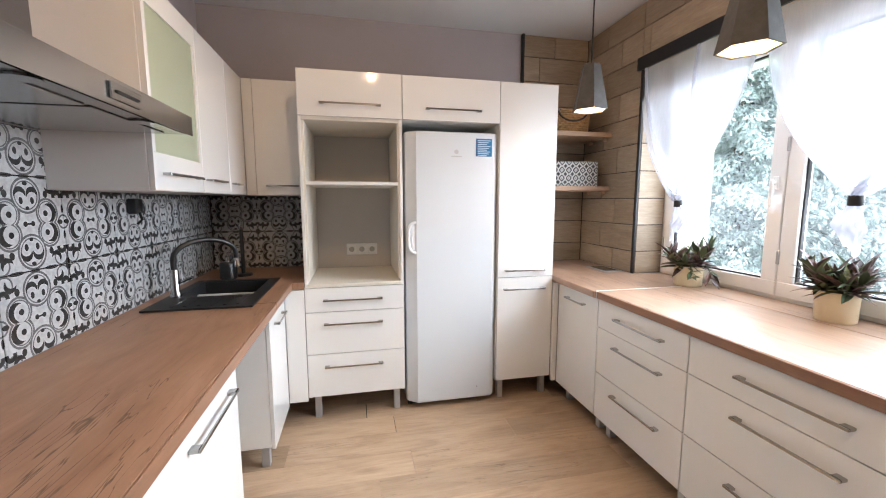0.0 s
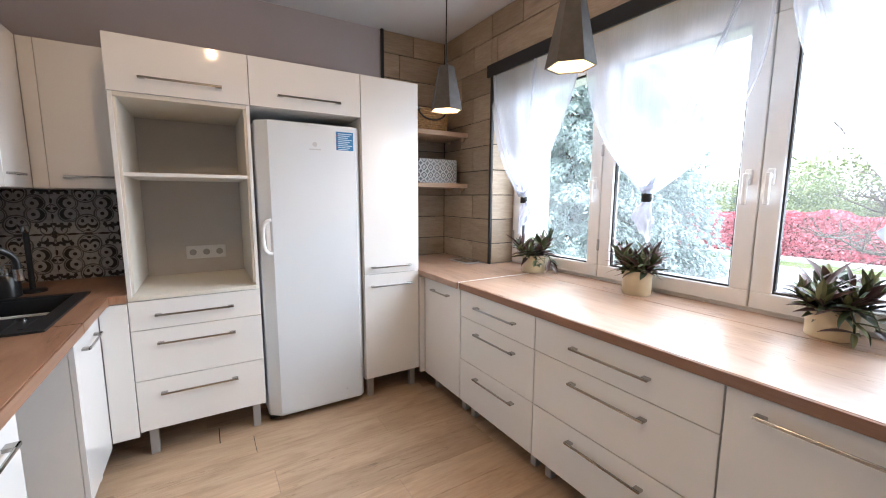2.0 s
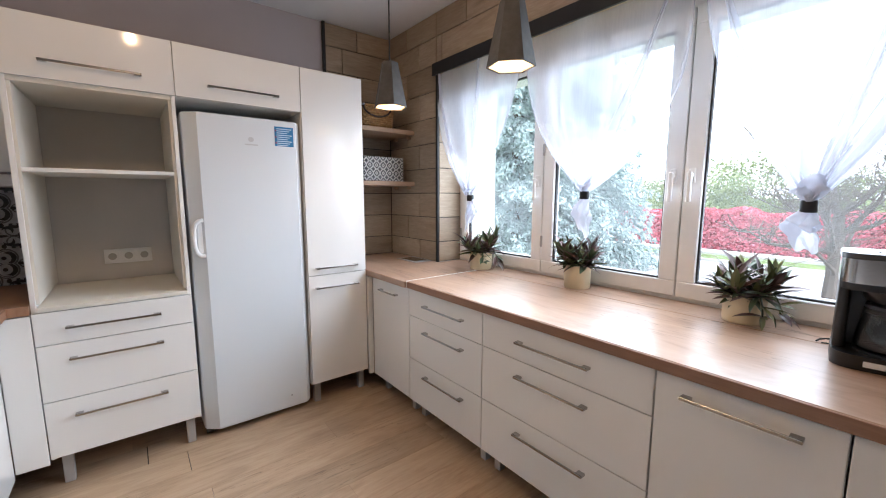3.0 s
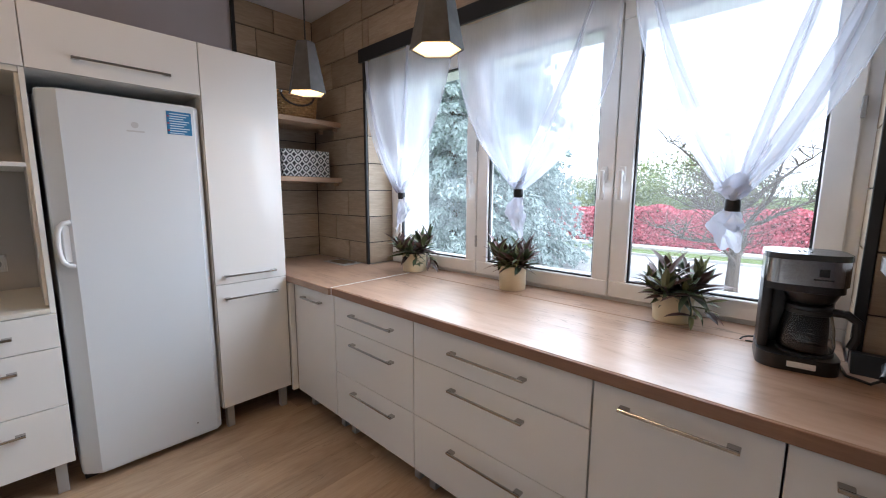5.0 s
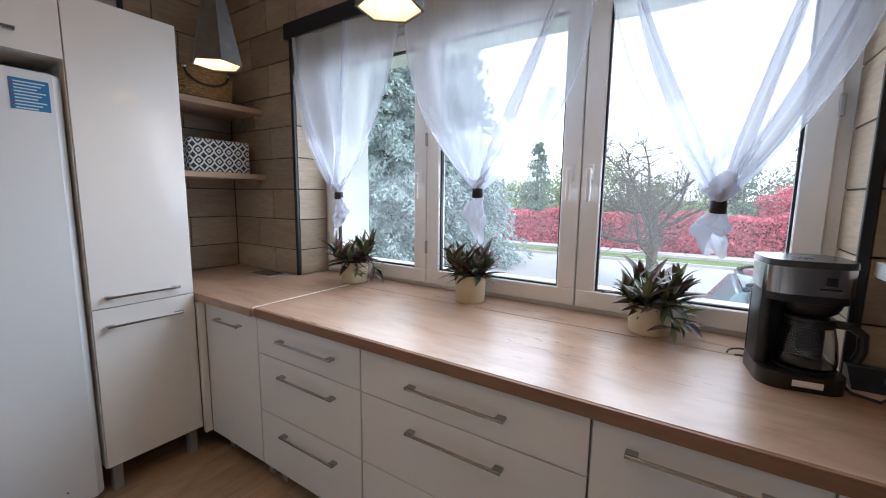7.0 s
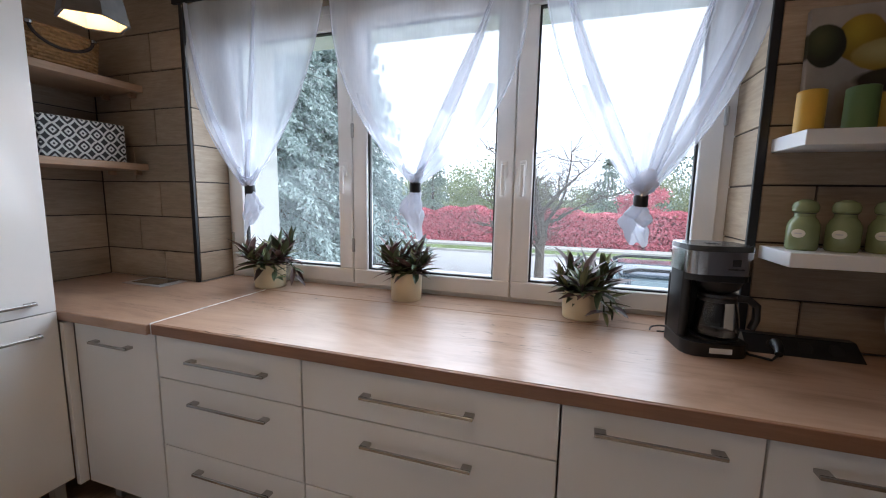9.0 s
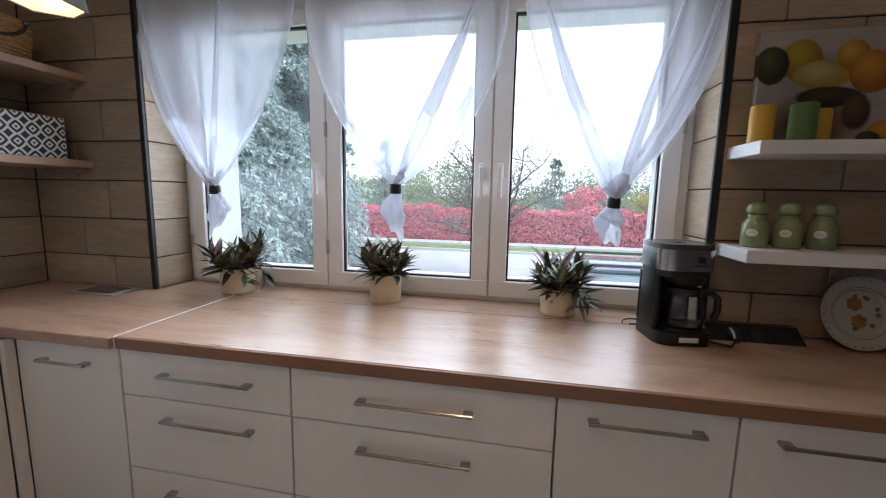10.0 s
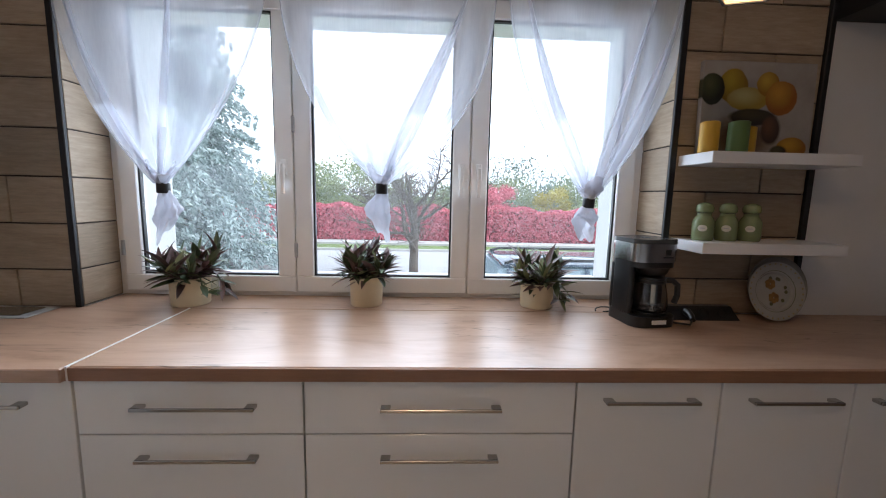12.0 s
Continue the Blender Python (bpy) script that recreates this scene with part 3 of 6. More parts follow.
def pendant(x, y, z):
    lamp = thing("pendant_lamp", (x, y, z), "grey concrete hexagonal pendant lamp with a warm bulb", "lamp", "pendant lamps over the worktop")
    bm, rows = hexa([(0.046, 0.235), (0.094, 0.0), (0.086, 0.0), (0.086, 0.004)], (x, y, z), 0.2)
    bm.faces.new(rows[0][::-1])
    part("shade", bm, CONCRETE, lamp)
    bm, rows = hexa([(0.0855, 0.003), (0.044, 0.222)], (x, y, z), 0.2)
    bm.faces.new(rows[1])
    bmesh.ops.reverse_faces(bm, faces=bm.faces)
    part("shade_lining", bm, SHADE_IN, lamp, "cream shade lining")
    part("bulb", ring_solid([(0.012, 0.15), (0.026, 0.12), (0.032, 0.09), (0.026, 0.062), (0.010, 0.05)], 20, (x, y, z)), BULB, lamp, "glowing warm bulb", smooth=True)
    part("cable", tube([(x, y, z + 0.23), (x, y, ZC - 0.02)], 0.004, 8), CABLE, lamp)
    part("canopy", ring_solid([(0.045, ZC - z - 0.025), (0.05, ZC - z - 0.02), (0.05, ZC - z)], 24, (x, y, z)), CONCRETE, lamp, smooth=True)
    lamp_light("pendant_light", (x, y, z + 0.035), 0.9, WARM, 0.025)


for py in (1.869, 0.985, 0.10):
    pendant(1.17, py, 1.855)

ceil_lamp = thing("ceiling_lamp", (0.1, 0.87, ZC - 0.10), "small round white ceiling lamp with a warm bulb", "lamp")
part("base", ring_solid([(0.07, 0.06), (0.07, 0.10)], 24, (0.1, 0.87, ZC - 0.10)), FRIDGE_TRIM, ceil_lamp, smooth=True)
part("bulb", ring_solid([(0.004, 0.0), (0.011, 0.006), (0.014, 0.03), (0.012, 0.058)], 24, (0.1, 0.87, ZC - 0.10)), BULB, ceil_lamp, "glowing warm bulb", smooth=True)
lamp_light("ceiling_light", (0.1, 0.87, ZC - 0.15), 10.5, (1.0, 0.62, 0.32), 0.012)

# ---- outside ----
GZ = -1.2
LAWN = painted("lawn", (0.12, 0.17, 0.05), 0.95, 0.35, 1.5, 0.6, 60)
ASPHALT = painted("pale_road", (0.36, 0.36, 0.365), 0.9, 0.1, 1.5, 0.4, 90)
PAVING = painted("pavement_slabs", (0.42, 0.41, 0.39), 0.9, 0.1, 3, 0.3, 90)
BARK = painted("bark", (0.10, 0.08, 0.065), 0.9, 0.4, 20, 0.8, 40)


def sheet(x0, x1, y0, y1, z):
    bm = bmesh.new()
    bm.faces.new([bm.verts.new(c) for c in ((x0, y0, z), (x1, y0, z), (x1, y1, z), (x0, y1, z))])
    return bm


structure("ground", sheet(-400, 900, -700, 700, GZ), LAWN, "flat green lawn and verge reaching the horizon", "ground")
structure("road", boxes((9.5, 18.0, -150, 150, GZ - 0.05, GZ + 0.02)), ASPHALT, "pale grey asphalt street past the house", "road")
structure("pavement", boxes((20.4, 21.6, -150, 150, GZ - 0.05, GZ + 0.10), (17.98, 18.15, -150, 150, GZ - 0.05, GZ + 0.12)), PAVING, "pale paved footpath with a kerb", "pavement")


def foliage_mat(name, dark, light, rough=0.7):
    m = material(name, dark, rough)
    g = m.node_tree.nodes.new("ShaderNodeNewGeometry")
    link(m, mixed(m, g.outputs["Random Per Island"], dark, light), principled(m).inputs["Base Color"])
    return m


RED_LEAF = foliage_mat("red_vine_leaf", (0.42, 0.055, 0.085), (0.74, 0.20, 0.25))
GREEN_LEAF = foliage_mat("green_leaf", (0.11, 0.15, 0.06), (0.30, 0.34, 0.15))
YELLOW_LEAF = foliage_mat("yellow_leaf", (0.26, 0.22, 0.03), (0.50, 0.42, 0.06))
DARK_LEAF = foliage_mat("dark_conifer", (0.09, 0.135, 0.10), (0.20, 0.26, 0.19))
SPRUCE = foliage_mat("blue_spruce_needles", (0.22, 0.29, 0.285), (0.42, 0.50, 0.49))


def leaf_cloud(points, size, rnd, flat=0.0):
    """Small four-cornered leaves at the points, turned at random."""
    verts, faces = [], []
    for p in points:
        s = size * rnd.uniform(0.6, 1.3)
        u = Vector((rnd.gauss(0, 1), rnd.gauss(0, 1), rnd.gauss(0, 1) * (1 - flat))).normalized()
        w = u.orthogonal().normalized()
        w = (Matrix.Rotation(rnd.uniform(0, 6.28), 3, u) @ w)
        k = len(verts)
        p = Vector(p)
        verts += [p - u * s, p + w * s * 0.6, p + u * s, p - w * s * 0.6]
        faces.append((k, k + 1, k + 2, k + 3))
    me = bpy.data.meshes.new("leaves")
    me.from_pydata(verts, [], faces)
    return me


def needle_sprays(points, size, rnd):
    """Slim twigs of needles; points: place and the way the twig grows."""
    verts, faces = [], []
    for p, way in points:
        s = size * rnd.uniform(0.6, 1.4)
        u = (way + Vector((rnd.gauss(0, 0.35), rnd.gauss(0, 0.35), rnd.gauss(0, 0.35)))).normalized()
        w = Matrix.Rotation(rnd.uniform(0, 6.28), 3, u) @ u.orthogonal().normalized()
        k = len(verts)
        verts += [p - u * s, p + w * s * 0.30, p + u * s, p - w * s * 0.30]
        faces.append((k, k + 1, k + 2, k + 3))
    me = bpy.data.meshes.new("needles")
    me.from_pydata(verts, [], faces)
    return me


def plain_part(name, me, mat, parent, label=""):
    me.materials.append(mat)
    ob = new(name, me)
    ob.parent = parent
    ob.location = -ORIGIN[parent]
    if label:
        ob["label"] = label
    return ob


rnd = random.Random(2)
hedge_points = []
for _ in range(60000):
    y = rnd.triangular(-24, 46, 4)
    top = GZ + 1.85 + 0.12 * math.sin(y * 1.3) + 0.08 * math.sin(y * 3.7)
    if rnd.random() < 0.6:
        hedge_points.append((21.75 + rnd.uniform(-0.12, 0.15), y, rnd.uniform(GZ + 0.1, top)))
    else:
        hedge_points.append((21.8 + rnd.uniform(0, 0.9), y, top + rnd.uniform(-0.12, 0.08)))
hedge_me = leaf_cloud(hedge_points, 0.075, rnd)
hedge_me.materials.append(RED_LEAF)
tagged(new("hedge", hedge_me), "long clipped hedge of crimson autumn leaves", "hedge", kind="stuff")
# dark box behind the leaves; its colour stands for the shade between them
HEDGE_SHADE = painted("hedge_shade", (0.13, 0.025, 0.03), 0.95, 0.4, 3, 0.3)
structure("backdrop_hedge_core", boxes((21.95, 22.6, -60, 90, GZ, GZ + 1.75)), HEDGE_SHADE, "dark red box painted as the shade inside the hedge", "hedge")


def limb(start, way, length, radius, rnd, bend=0.25, n=7):
    pts, p, d = [Vector(start)], Vector(start), Vector(way).normalized()
    for _ in range(n):
        d = (d + Vector((rnd.gauss(0, bend), rnd.gauss(0, bend), rnd.gauss(0, bend) + 0.04))).normalized()
        p = p + d * length / n
        pts.append(p.copy())
    return pts


def leafy(x, y, height, spread, mat, seed, label, count=2600, size=0.14, name="tree", low=0.12):
    rnd = random.Random(seed)
    tr = thing(name, (x, y, GZ), label, name)
    trunk = limb((x, y, GZ), (0, 0, 1), height * 0.75, 0.1, rnd, 0.06)
    part("trunk", tube(trunk, 0.03 * height * 0.6, 7, 0.02), BARK, tr)
    puffs = []
    for _ in range(22):
        a, q = rnd.uniform(0, 6.28), rnd.uniform(low, 0.95)
        rr = spread * math.sqrt(max(0.05, 1 - (1.5 * q - 0.75) ** 2)) * rnd.uniform(0.4, 0.9)
        puffs.append(Vector((x + rr * math.cos(a), y + rr * math.sin(a), GZ + height * q)))
    for c in puffs[:6]:
        part("limb", tube([trunk[3], (trunk[3] + c) / 2 + Vector((0, 0, 0.1)), c], 0.03, 5, 0.008), BARK, tr)
    pts = []
    for _ in range(count):
        c = rnd.choice(puffs)
        pts.append(c + Vector((rnd.gauss(0, 1), rnd.gauss(0, 1), rnd.gauss(0, 0.8))) * spread * 0.16)
    plain_part("crown", leaf_cloud([(p.x, p.y, max(GZ + 0.1, p.z)) for p in pts], size, rnd), mat, tr)


def conifer(x, y, height, spread, mat, seed, label, whorls=22, per=11, clump=0.16, droop=0.25, base=0.1, dense=11):
    rnd = random.Random(seed)
    tr = thing("conifer_tree", (x, y, GZ), label, "tree")
    part("trunk", tube([(x, y, GZ), (x, y, GZ + height * 0.5), (x, y, GZ + height * 0.97)], 0.02 * height, 8, 0.02), BARK, tr)
    pts = []
    branches = bmesh.new()
    spines = []
    for w in range(whorls):
        q = base + (1 - base) * w / whorls
        for k in range(per):
            a = rnd.uniform(0, 6.28)
            ln = spread * (1 - q) ** 0.8 * rnd.uniform(0.75, 1.1) + 0.15
            z0 = GZ + height * (q + rnd.uniform(-0.5, 0.5) / whorls)
            e = Vector((math.cos(a), math.sin(a), 0))
            side = Vector((-e.y, e.x, 0))
            tip = Vector((x, y, z0)) + e * ln + Vector((0, 0, -droop * ln))
            if w % 2 == 0 and k % 3 == 0:
                spines.append((Vector((x, y, z0)), tip))
            steps = max(3, int(ln / 0.22))
            for s in range(1, steps + 1):
                u = s / steps
                c = Vector((x, y, z0)) + e * ln * u + Vector((0, 0, -droop * ln * u * u + 0.05 * u))
                half = 0.30 * ln * (1 - u) + 0.10
                for _ in range(dense):
                    off = rnd.uniform(-1, 1)
                    hang = rnd.random() ** 2 * 0.22
                    pts.append((c + side * half * off + Vector((rnd.gauss(0, 0.03), rnd.gauss(0, 0.03), -0.12 * abs(off) * half - hang + rnd.gauss(0, 0.03))), e * 0.6 + side * off * 0.7 + Vector((0, 0, -0.3 - 3 * hang))))
    part("boughs", merged(*[tube([a, (a + b) / 2 + Vector((0, 0, 0.08)), b], 0.03, 4, 0.008) for a, b in spines]), BARK, tr)
    plain_part("needles", needle_sprays(pts, clump, rnd), mat, tr)


conifer(10.8, 9.4, 11.5, 3.0, SPRUCE, 4, "tall blue spruce with drooping silvery boughs", 34, 16, 0.080, 0.3, 0.08, 22)
conifer(13.6, 9.1, 11.5, 3.8, SPRUCE, 1, "tall blue spruce with drooping silvery boughs", 36, 18, 0.080, 0.3, 0.06, 24)
conifer(27.0, -1.6, 5.2, 1.8, DARK_LEAF, 5, "dark green conifer behind the hedge", 16, 10, 0.09, 0.2, 0.1, 9)
conifer(24.4, 9.0, 6.1, 1.5, DARK_LEAF, 6, "dark green conifer behind the hedge", 16, 10, 0.10, 0.2, 0.1, 9)
conifer(30.0, 20.0, 8.0, 2.4, DARK_LEAF, 9, "dark green conifer behind the hedge", 16, 10, 0.10, 0.2, 0.1, 9)
for n, (x, y, h, s, mat, word) in enumerate(((25.5, -6.9, 3.6, 1.5, YELLOW_LEAF, "yellow"), (24.6, -3.4, 3.5, 1.4, RED_LEAF, "crimson"), (28.0, -5.0, 4.4, 2.2, GREEN_LEAF, "green"), (27.0, 2.5, 3.6, 2.0, GREEN_LEAF, "green"),
                                             (26.0, 6.5, 3.7, 1.9, GREEN_LEAF, "green"), (28.0, 11.0, 4.4, 2.4, GREEN_LEAF, "green"), (27.0, 15.5, 4.0, 2.2, YELLOW_LEAF, "yellowing"), (30.0, -11.0, 4.8, 2.8, GREEN_LEAF, "green"),
                                             (27.5, -13.5, 4.2, 2.2, GREEN_LEAF, "green"), (33.0, 1.0, 4.6, 3.2, GREEN_LEAF, "green"), (33.0, -17.0, 5.2, 3.2, DARK_LEAF, "dark green"), (34.0, 14.0, 5.0, 3.2, GREEN_LEAF, "green"), (29.0, 27.0, 5.0, 3.0, GREEN_LEAF, "green"), (30.0, 35.0, 6.0, 3.4, DARK_LEAF, "dark green"))):
    leafy(x, y, h * 0.88, s, mat, 30 + n, word + " leafy bush behind the hedge", 7000, 0.065, "garden_bush")
for n, (x, y, h) in enumerate(((36, -26, 6), (37, -9, 6), (38, 8, 6.5), (37, 24, 6.5), (36, 42, 7))):
    leafy(x, y, h * 0.85, 6.0, (GREEN_LEAF, DARK_LEAF)[n % 2], 60 + n, "far green tree beyond the gardens", 9000, 0.12)


def bare_tree(x, y, height, seed, label):
    rnd = random.Random(seed)
    tr = thing("bare_tree", (x, y, GZ), label, "tree")
    trunk = limb((x, y, GZ), (0, 0, 1), height * 0.40, 0.1, rnd, 0.05, 5)
    part("trunk", tube(trunk, 0.15, 9, 0.10), BARK, tr)
    for k in range(12):
        a = k * 2.4 + rnd.uniform(-0.3, 0.3)
        rise = rnd.uniform(0.35, 1.3)
        pts = limb(trunk[2 + k % 4], (math.cos(a), math.sin(a), rise), height * rnd.uniform(0.36, 0.56), 0.05, rnd, 0.15, 8)
        b = part("branch", tube(pts, 0.055, 6, 0.012), BARK, tr)
        twigs = []
        for q in pts[2:]:
            for _ in range(5):
                d = Vector((rnd.gauss(0, 1), rnd.gauss(0, 1), rnd.uniform(-0.1, 1.1))).normalized()
                tp = limb(q, d, rnd.uniform(0.4, 1.1), 0.01, rnd, 0.2, 4)
                twigs.append(tube(tp, 0.013, 4, 0.005))
                tp2 = limb(tp[2], d + Vector((rnd.gauss(0, 0.7), rnd.gauss(0, 0.7), 0.2)), 0.45, 0.006, rnd, 0.2, 3)
                twigs.append(tube(tp2, 0.008, 4, 0.003))
        part("twigs", merged(*twigs), BARK, b)


bare_tree(12.0, 1.25, 5.4, 7, "leafless grey garden tree beside the street")
bare_tree(24.0, 3.8, 4.8, 17, "leafless tree behind the red hedge")

# parked car and garden fence
CAR_PAINT = material("blue_grey_car_paint", (0.07, 0.10, 0.14), 0.25, 0.4, Coat_Weight=0.6)
bump(CAR_PAINT, noise_at(CAR_PAINT, coords(CAR_PAINT), 5, 2), 0.02, 0.002)
CAR_GLASS = material("car_glass", (0.25, 0.33, 0.38), 0.05, Specular_IOR_Level=0.8)
RUBBER = material("tyre_rubber", (0.015, 0.015, 0.015), 0.8)
car = thing("parked_car", (6.3, -1.9, GZ), "dark blue-grey estate car parked by the garden", "car")


def car_shell(profile, half, inset):
    """A body from a side outline (y, z); the upper points lean in by inset."""
    bm = bmesh.new()
    rows = []
    for s in (-1, 1):
        rows.append([bm.verts.new((6.3 + s * (half - (inset if z > 0.95 else 0)), y, GZ + z)) for y, z in profile])
    n = len(profile)
    for k in range(n):
        bm.faces.new((rows[0][k], rows[0][(k + 1) % n], rows[1][(k + 1) % n], rows[1][k]))
    bm.faces.new(rows[0][::-1])
    bm.faces.new(rows[1])
    bmesh.ops.recalc_face_normals(bm, faces=bm.faces)
    return bm


body = car_shell([(0.35, 0.30), (0.38, 0.62), (0.25, 0.80), (-0.75, 0.92), (-4.0, 0.93), (-4.15, 0.6), (-4.1, 0.3)], 0.86, 0.0)
bmesh.ops.bevel(body, geom=list(body.edges), offset=0.06, segments=3, affect="EDGES")
part("body", body, CAR_PAINT, car, smooth=True)
cabin = car_shell([(-0.72, 0.90), (-1.45, 1.40), (-3.7, 1.42), (-4.05, 0.90)], 0.80, 0.14)
bmesh.ops.bevel(cabin, geom=list(cabin.edges), offset=0.04, segments=2, affect="EDGES")
part("cabin", cabin, CAR_GLASS, car, "pale reflecting car windows", smooth=True)
roof = boxes((5.66, 6.94, -3.68, -1.50, GZ + 1.40, GZ + 1.455), bevel=0.025, seg=2)
part("roof", roof, CAR_PAINT, car, smooth=True)
for rx in (5.70, 6.90):
    part("roof_rail", tube([(rx, -1.55, GZ + 1.46), (rx, -1.7, GZ + 1.50), (rx, -3.5, GZ + 1.50), (rx, -3.65, GZ + 1.46)], 0.02, 6), BLACK_PLASTIC, car, smooth=True)
for py in (-1.62, -2.6, -3.6):
    for sx in (-1, 1):
        part("pillar", tube([(6.3 + sx * 0.81, py + (0.5 if py > -2 else 0), GZ + 0.92), (6.3 + sx * 0.68, py, GZ + 1.41)], 0.035, 6), CAR_PAINT, car)
for wy in (-0.35, -3.2):
    for sx in (-0.80, 0.80):
        bm = ring_solid([(0.20, -0.10), (0.31, -0.10), (0.33, -0.06), (0.33, 0.06), (0.31, 0.10), (0.20, 0.10)], 24)
        bmesh.ops.rotate(bm, verts=bm.verts, matrix=Matrix.Rotation(radians(90), 3, "Y"))
        bmesh.ops.translate(bm, verts=bm.verts, vec=(6.3 + sx, wy, GZ + 0.33))
        wheel = part("wheel", bm, RUBBER, car, smooth=True)
for sx in (-0.6, 0.6):
    part("headlight", boxes((6.3 + sx - 0.16, 6.3 + sx + 0.16, 0.33, 0.41, GZ + 0.58, GZ + 0.72), bevel=0.02), CAR_GLASS, car)

car.matrix_world = pose(6.3, -2.15, GZ, 0, 0, 180) @ Matrix.Diagonal((1.1, 1.1, 1.12, 1))

IRON = painted("brown_iron", (0.10, 0.035, 0.03), 0.6, 0.2, 10, 0.1)
fence = thing("garden_fence", (4.7, 2.0, GZ), "low reddish-brown iron garden fence", "fence")
for z in (GZ + 0.25, GZ + 1.30):
    part("rail", boxes((4.685, 4.715, -5.0, 11.0, z, z + 0.04)), IRON, fence)
for k in range(108):
    yy = -4.95 + k * 0.148
    part("picket", boxes((4.692, 4.708, yy, yy + 0.016, GZ, GZ + 1.42)), IRON, fence)

# ---- sink, tap and hood ----
GRANITE = painted("black_granite", (0.014, 0.014, 0.015), 0.45, 0.4, 300, 0.15, 500)
sink = thing("sink", (-0.77, 2.14, LT), "black granite sink with a drainer set in the worktop", "sink")
BX0, BX1, BY0, BY1 = -0.955, -0.60, 2.04, 2.44
part("rim", boxes((SX0, SX1, SY0, BY0, LT + 0.0015, LT + 0.010), (SX0, SX1, BY1, SY1, LT + 0.0015, LT + 0.010), (SX0, BX0, BY0, BY1, LT + 0.0015, LT + 0.010), (BX1, SX1, BY0, BY1, LT + 0.0015, LT + 0.010)), GRANITE, sink)
t = 0.006
part("bowl", boxes((BX0 - t, BX1 + t, BY0 - t, BY1 + t, LT - 0.19, LT - 0.18), (BX0 - t, BX0, BY0 - t, BY1 + t, LT - 0.18, LT + 0.001), (BX1, BX1 + t, BY0 - t, BY1 + t, LT - 0.18, LT + 0.001), (BX0, BX1, BY0 - t, BY0, LT - 0.18, LT + 0.001), (BX0, BX1, BY1, BY1 + t, LT - 0.18, LT + 0.001)), GRANITE, sink)
for k in range(6):
    part("drain_rib", boxes((-0.90 + k * 0.055, -0.885 + k * 0.055, 1.84, 2.0, LT + 0.0095, LT + 0.0125), bevel=0.001), GRANITE, sink)
part("drain", ring_solid([(0.04, 0), (0.04, 0.004), (0.03, 0.005)], 24, (-0.77, 2.24, LT - 0.18)), CHROME, sink, "steel drain", smooth=True)
part("overflow_knob", ring_solid([(0.022, 0), (0.022, 0.005), (0.012, 0.007)], 20, (-0.66, 2.0, LT + 0.010)), CHROME, sink, "steel overflow knob", smooth=True)

tap = thing("kitchen_tap", (-0.955, 2.05, LT + 0.010), "tall kitchen tap with a chrome body and black swan neck", "tap")
TX, TY, TZ = -0.955, 2.05, LT + 0.010
part("body", ring_solid([(0.026, 0), (0.026, 0.02), (0.020, 0.03), (0.020, 0.13), (0.016, 0.14)], 24, (TX, TY, TZ)), CHROME, tap, "chrome tap body", smooth=True)
arc = [(TX, TY, TZ + 0.13), (TX, TY, TZ + 0.18)]
for k in range(13):
    a = math.pi * (1 - k / 12)
    arc.append((TX + 0.115 + 0.115 * math.cos(a), TY + 0.10 * (1 + math.cos(a)) , TZ + 0.19 + 0.085 * math.sin(a)))
part("neck", tube(arc + [(TX + 0.23, TY + 0.20, TZ + 0.165)], 0.013, 12), BLACK_PLASTIC, tap, "black swan neck", smooth=True)
part("spray_head", tube([(TX + 0.23, TY + 0.20, TZ + 0.165), (TX + 0.232, TY + 0.202, TZ + 0.115)], 0.016, 14), CHROME, tap, "chrome spray head", smooth=True)
part("lever", tube([(TX + 0.018, TY, TZ + 0.07), (TX + 0.05, TY - 0.01, TZ + 0.085), (TX + 0.085, TY - 0.015, TZ + 0.10)], 0.006, 8), CHROME, tap, "chrome lever", smooth=True)

caddy = thing("soap_dispenser", (-0.86, 2.56, LT), "black soap dispenser with a chrome pump beside the sink", "dispenser")
part("bottle", ring_solid([(0.045, 0), (0.05, 0.006), (0.05, 0.095), (0.044, 0.105), (0.02, 0.11)], 28, (-0.86, 2.56, LT)), BLACK_PLASTIC, caddy, smooth=True)
part("pump", merged(ring_solid([(0.014, 0.11), (0.014, 0.14), (0.006, 0.142), (0.006, 0.16)], 16, (-0.86, 2.56, LT)), tube([(-0.86, 2.56, LT + 0.158), (-0.80, 2.545, LT + 0.155), (-0.79, 2.54, LT + 0.145)], 0.006, 8)), CHROME, caddy, "chrome pump", smooth=True)
brush = thing("dish_brush", (-0.80, 2.66, LT), "upright black dish brush on a round stand", "brush")
part("stand", ring_solid([(0.055, 0), (0.055, 0.012), (0.048, 0.016)], 24, (-0.80, 2.66, LT)), BLACK_PLASTIC, brush, smooth=True)
part("stick", tube([(-0.80, 2.66, LT + 0.01), (-0.80, 2.66, LT + 0.30)], 0.012, 12), BLACK_PLASTIC, brush, smooth=True)
part("tip", ring_solid([(0.012, 0.30), (0.018, 0.31), (0.018, 0.33), (0.012, 0.338)], 16, (-0.80, 2.66, LT)), CHROME, brush, "chrome tip", smooth=True)

hook = thing("wall_plug", (XL + 0.012, 1.95, 1.34), "black plug in a socket on the patterned tiles", "plug")
part("plug_body", boxes((XL + 0.012, XL + 0.05, 1.915, 1.985, 1.315, 1.385), bevel=0.008, seg=2), BLACK_PLASTIC, hook, smooth=True)
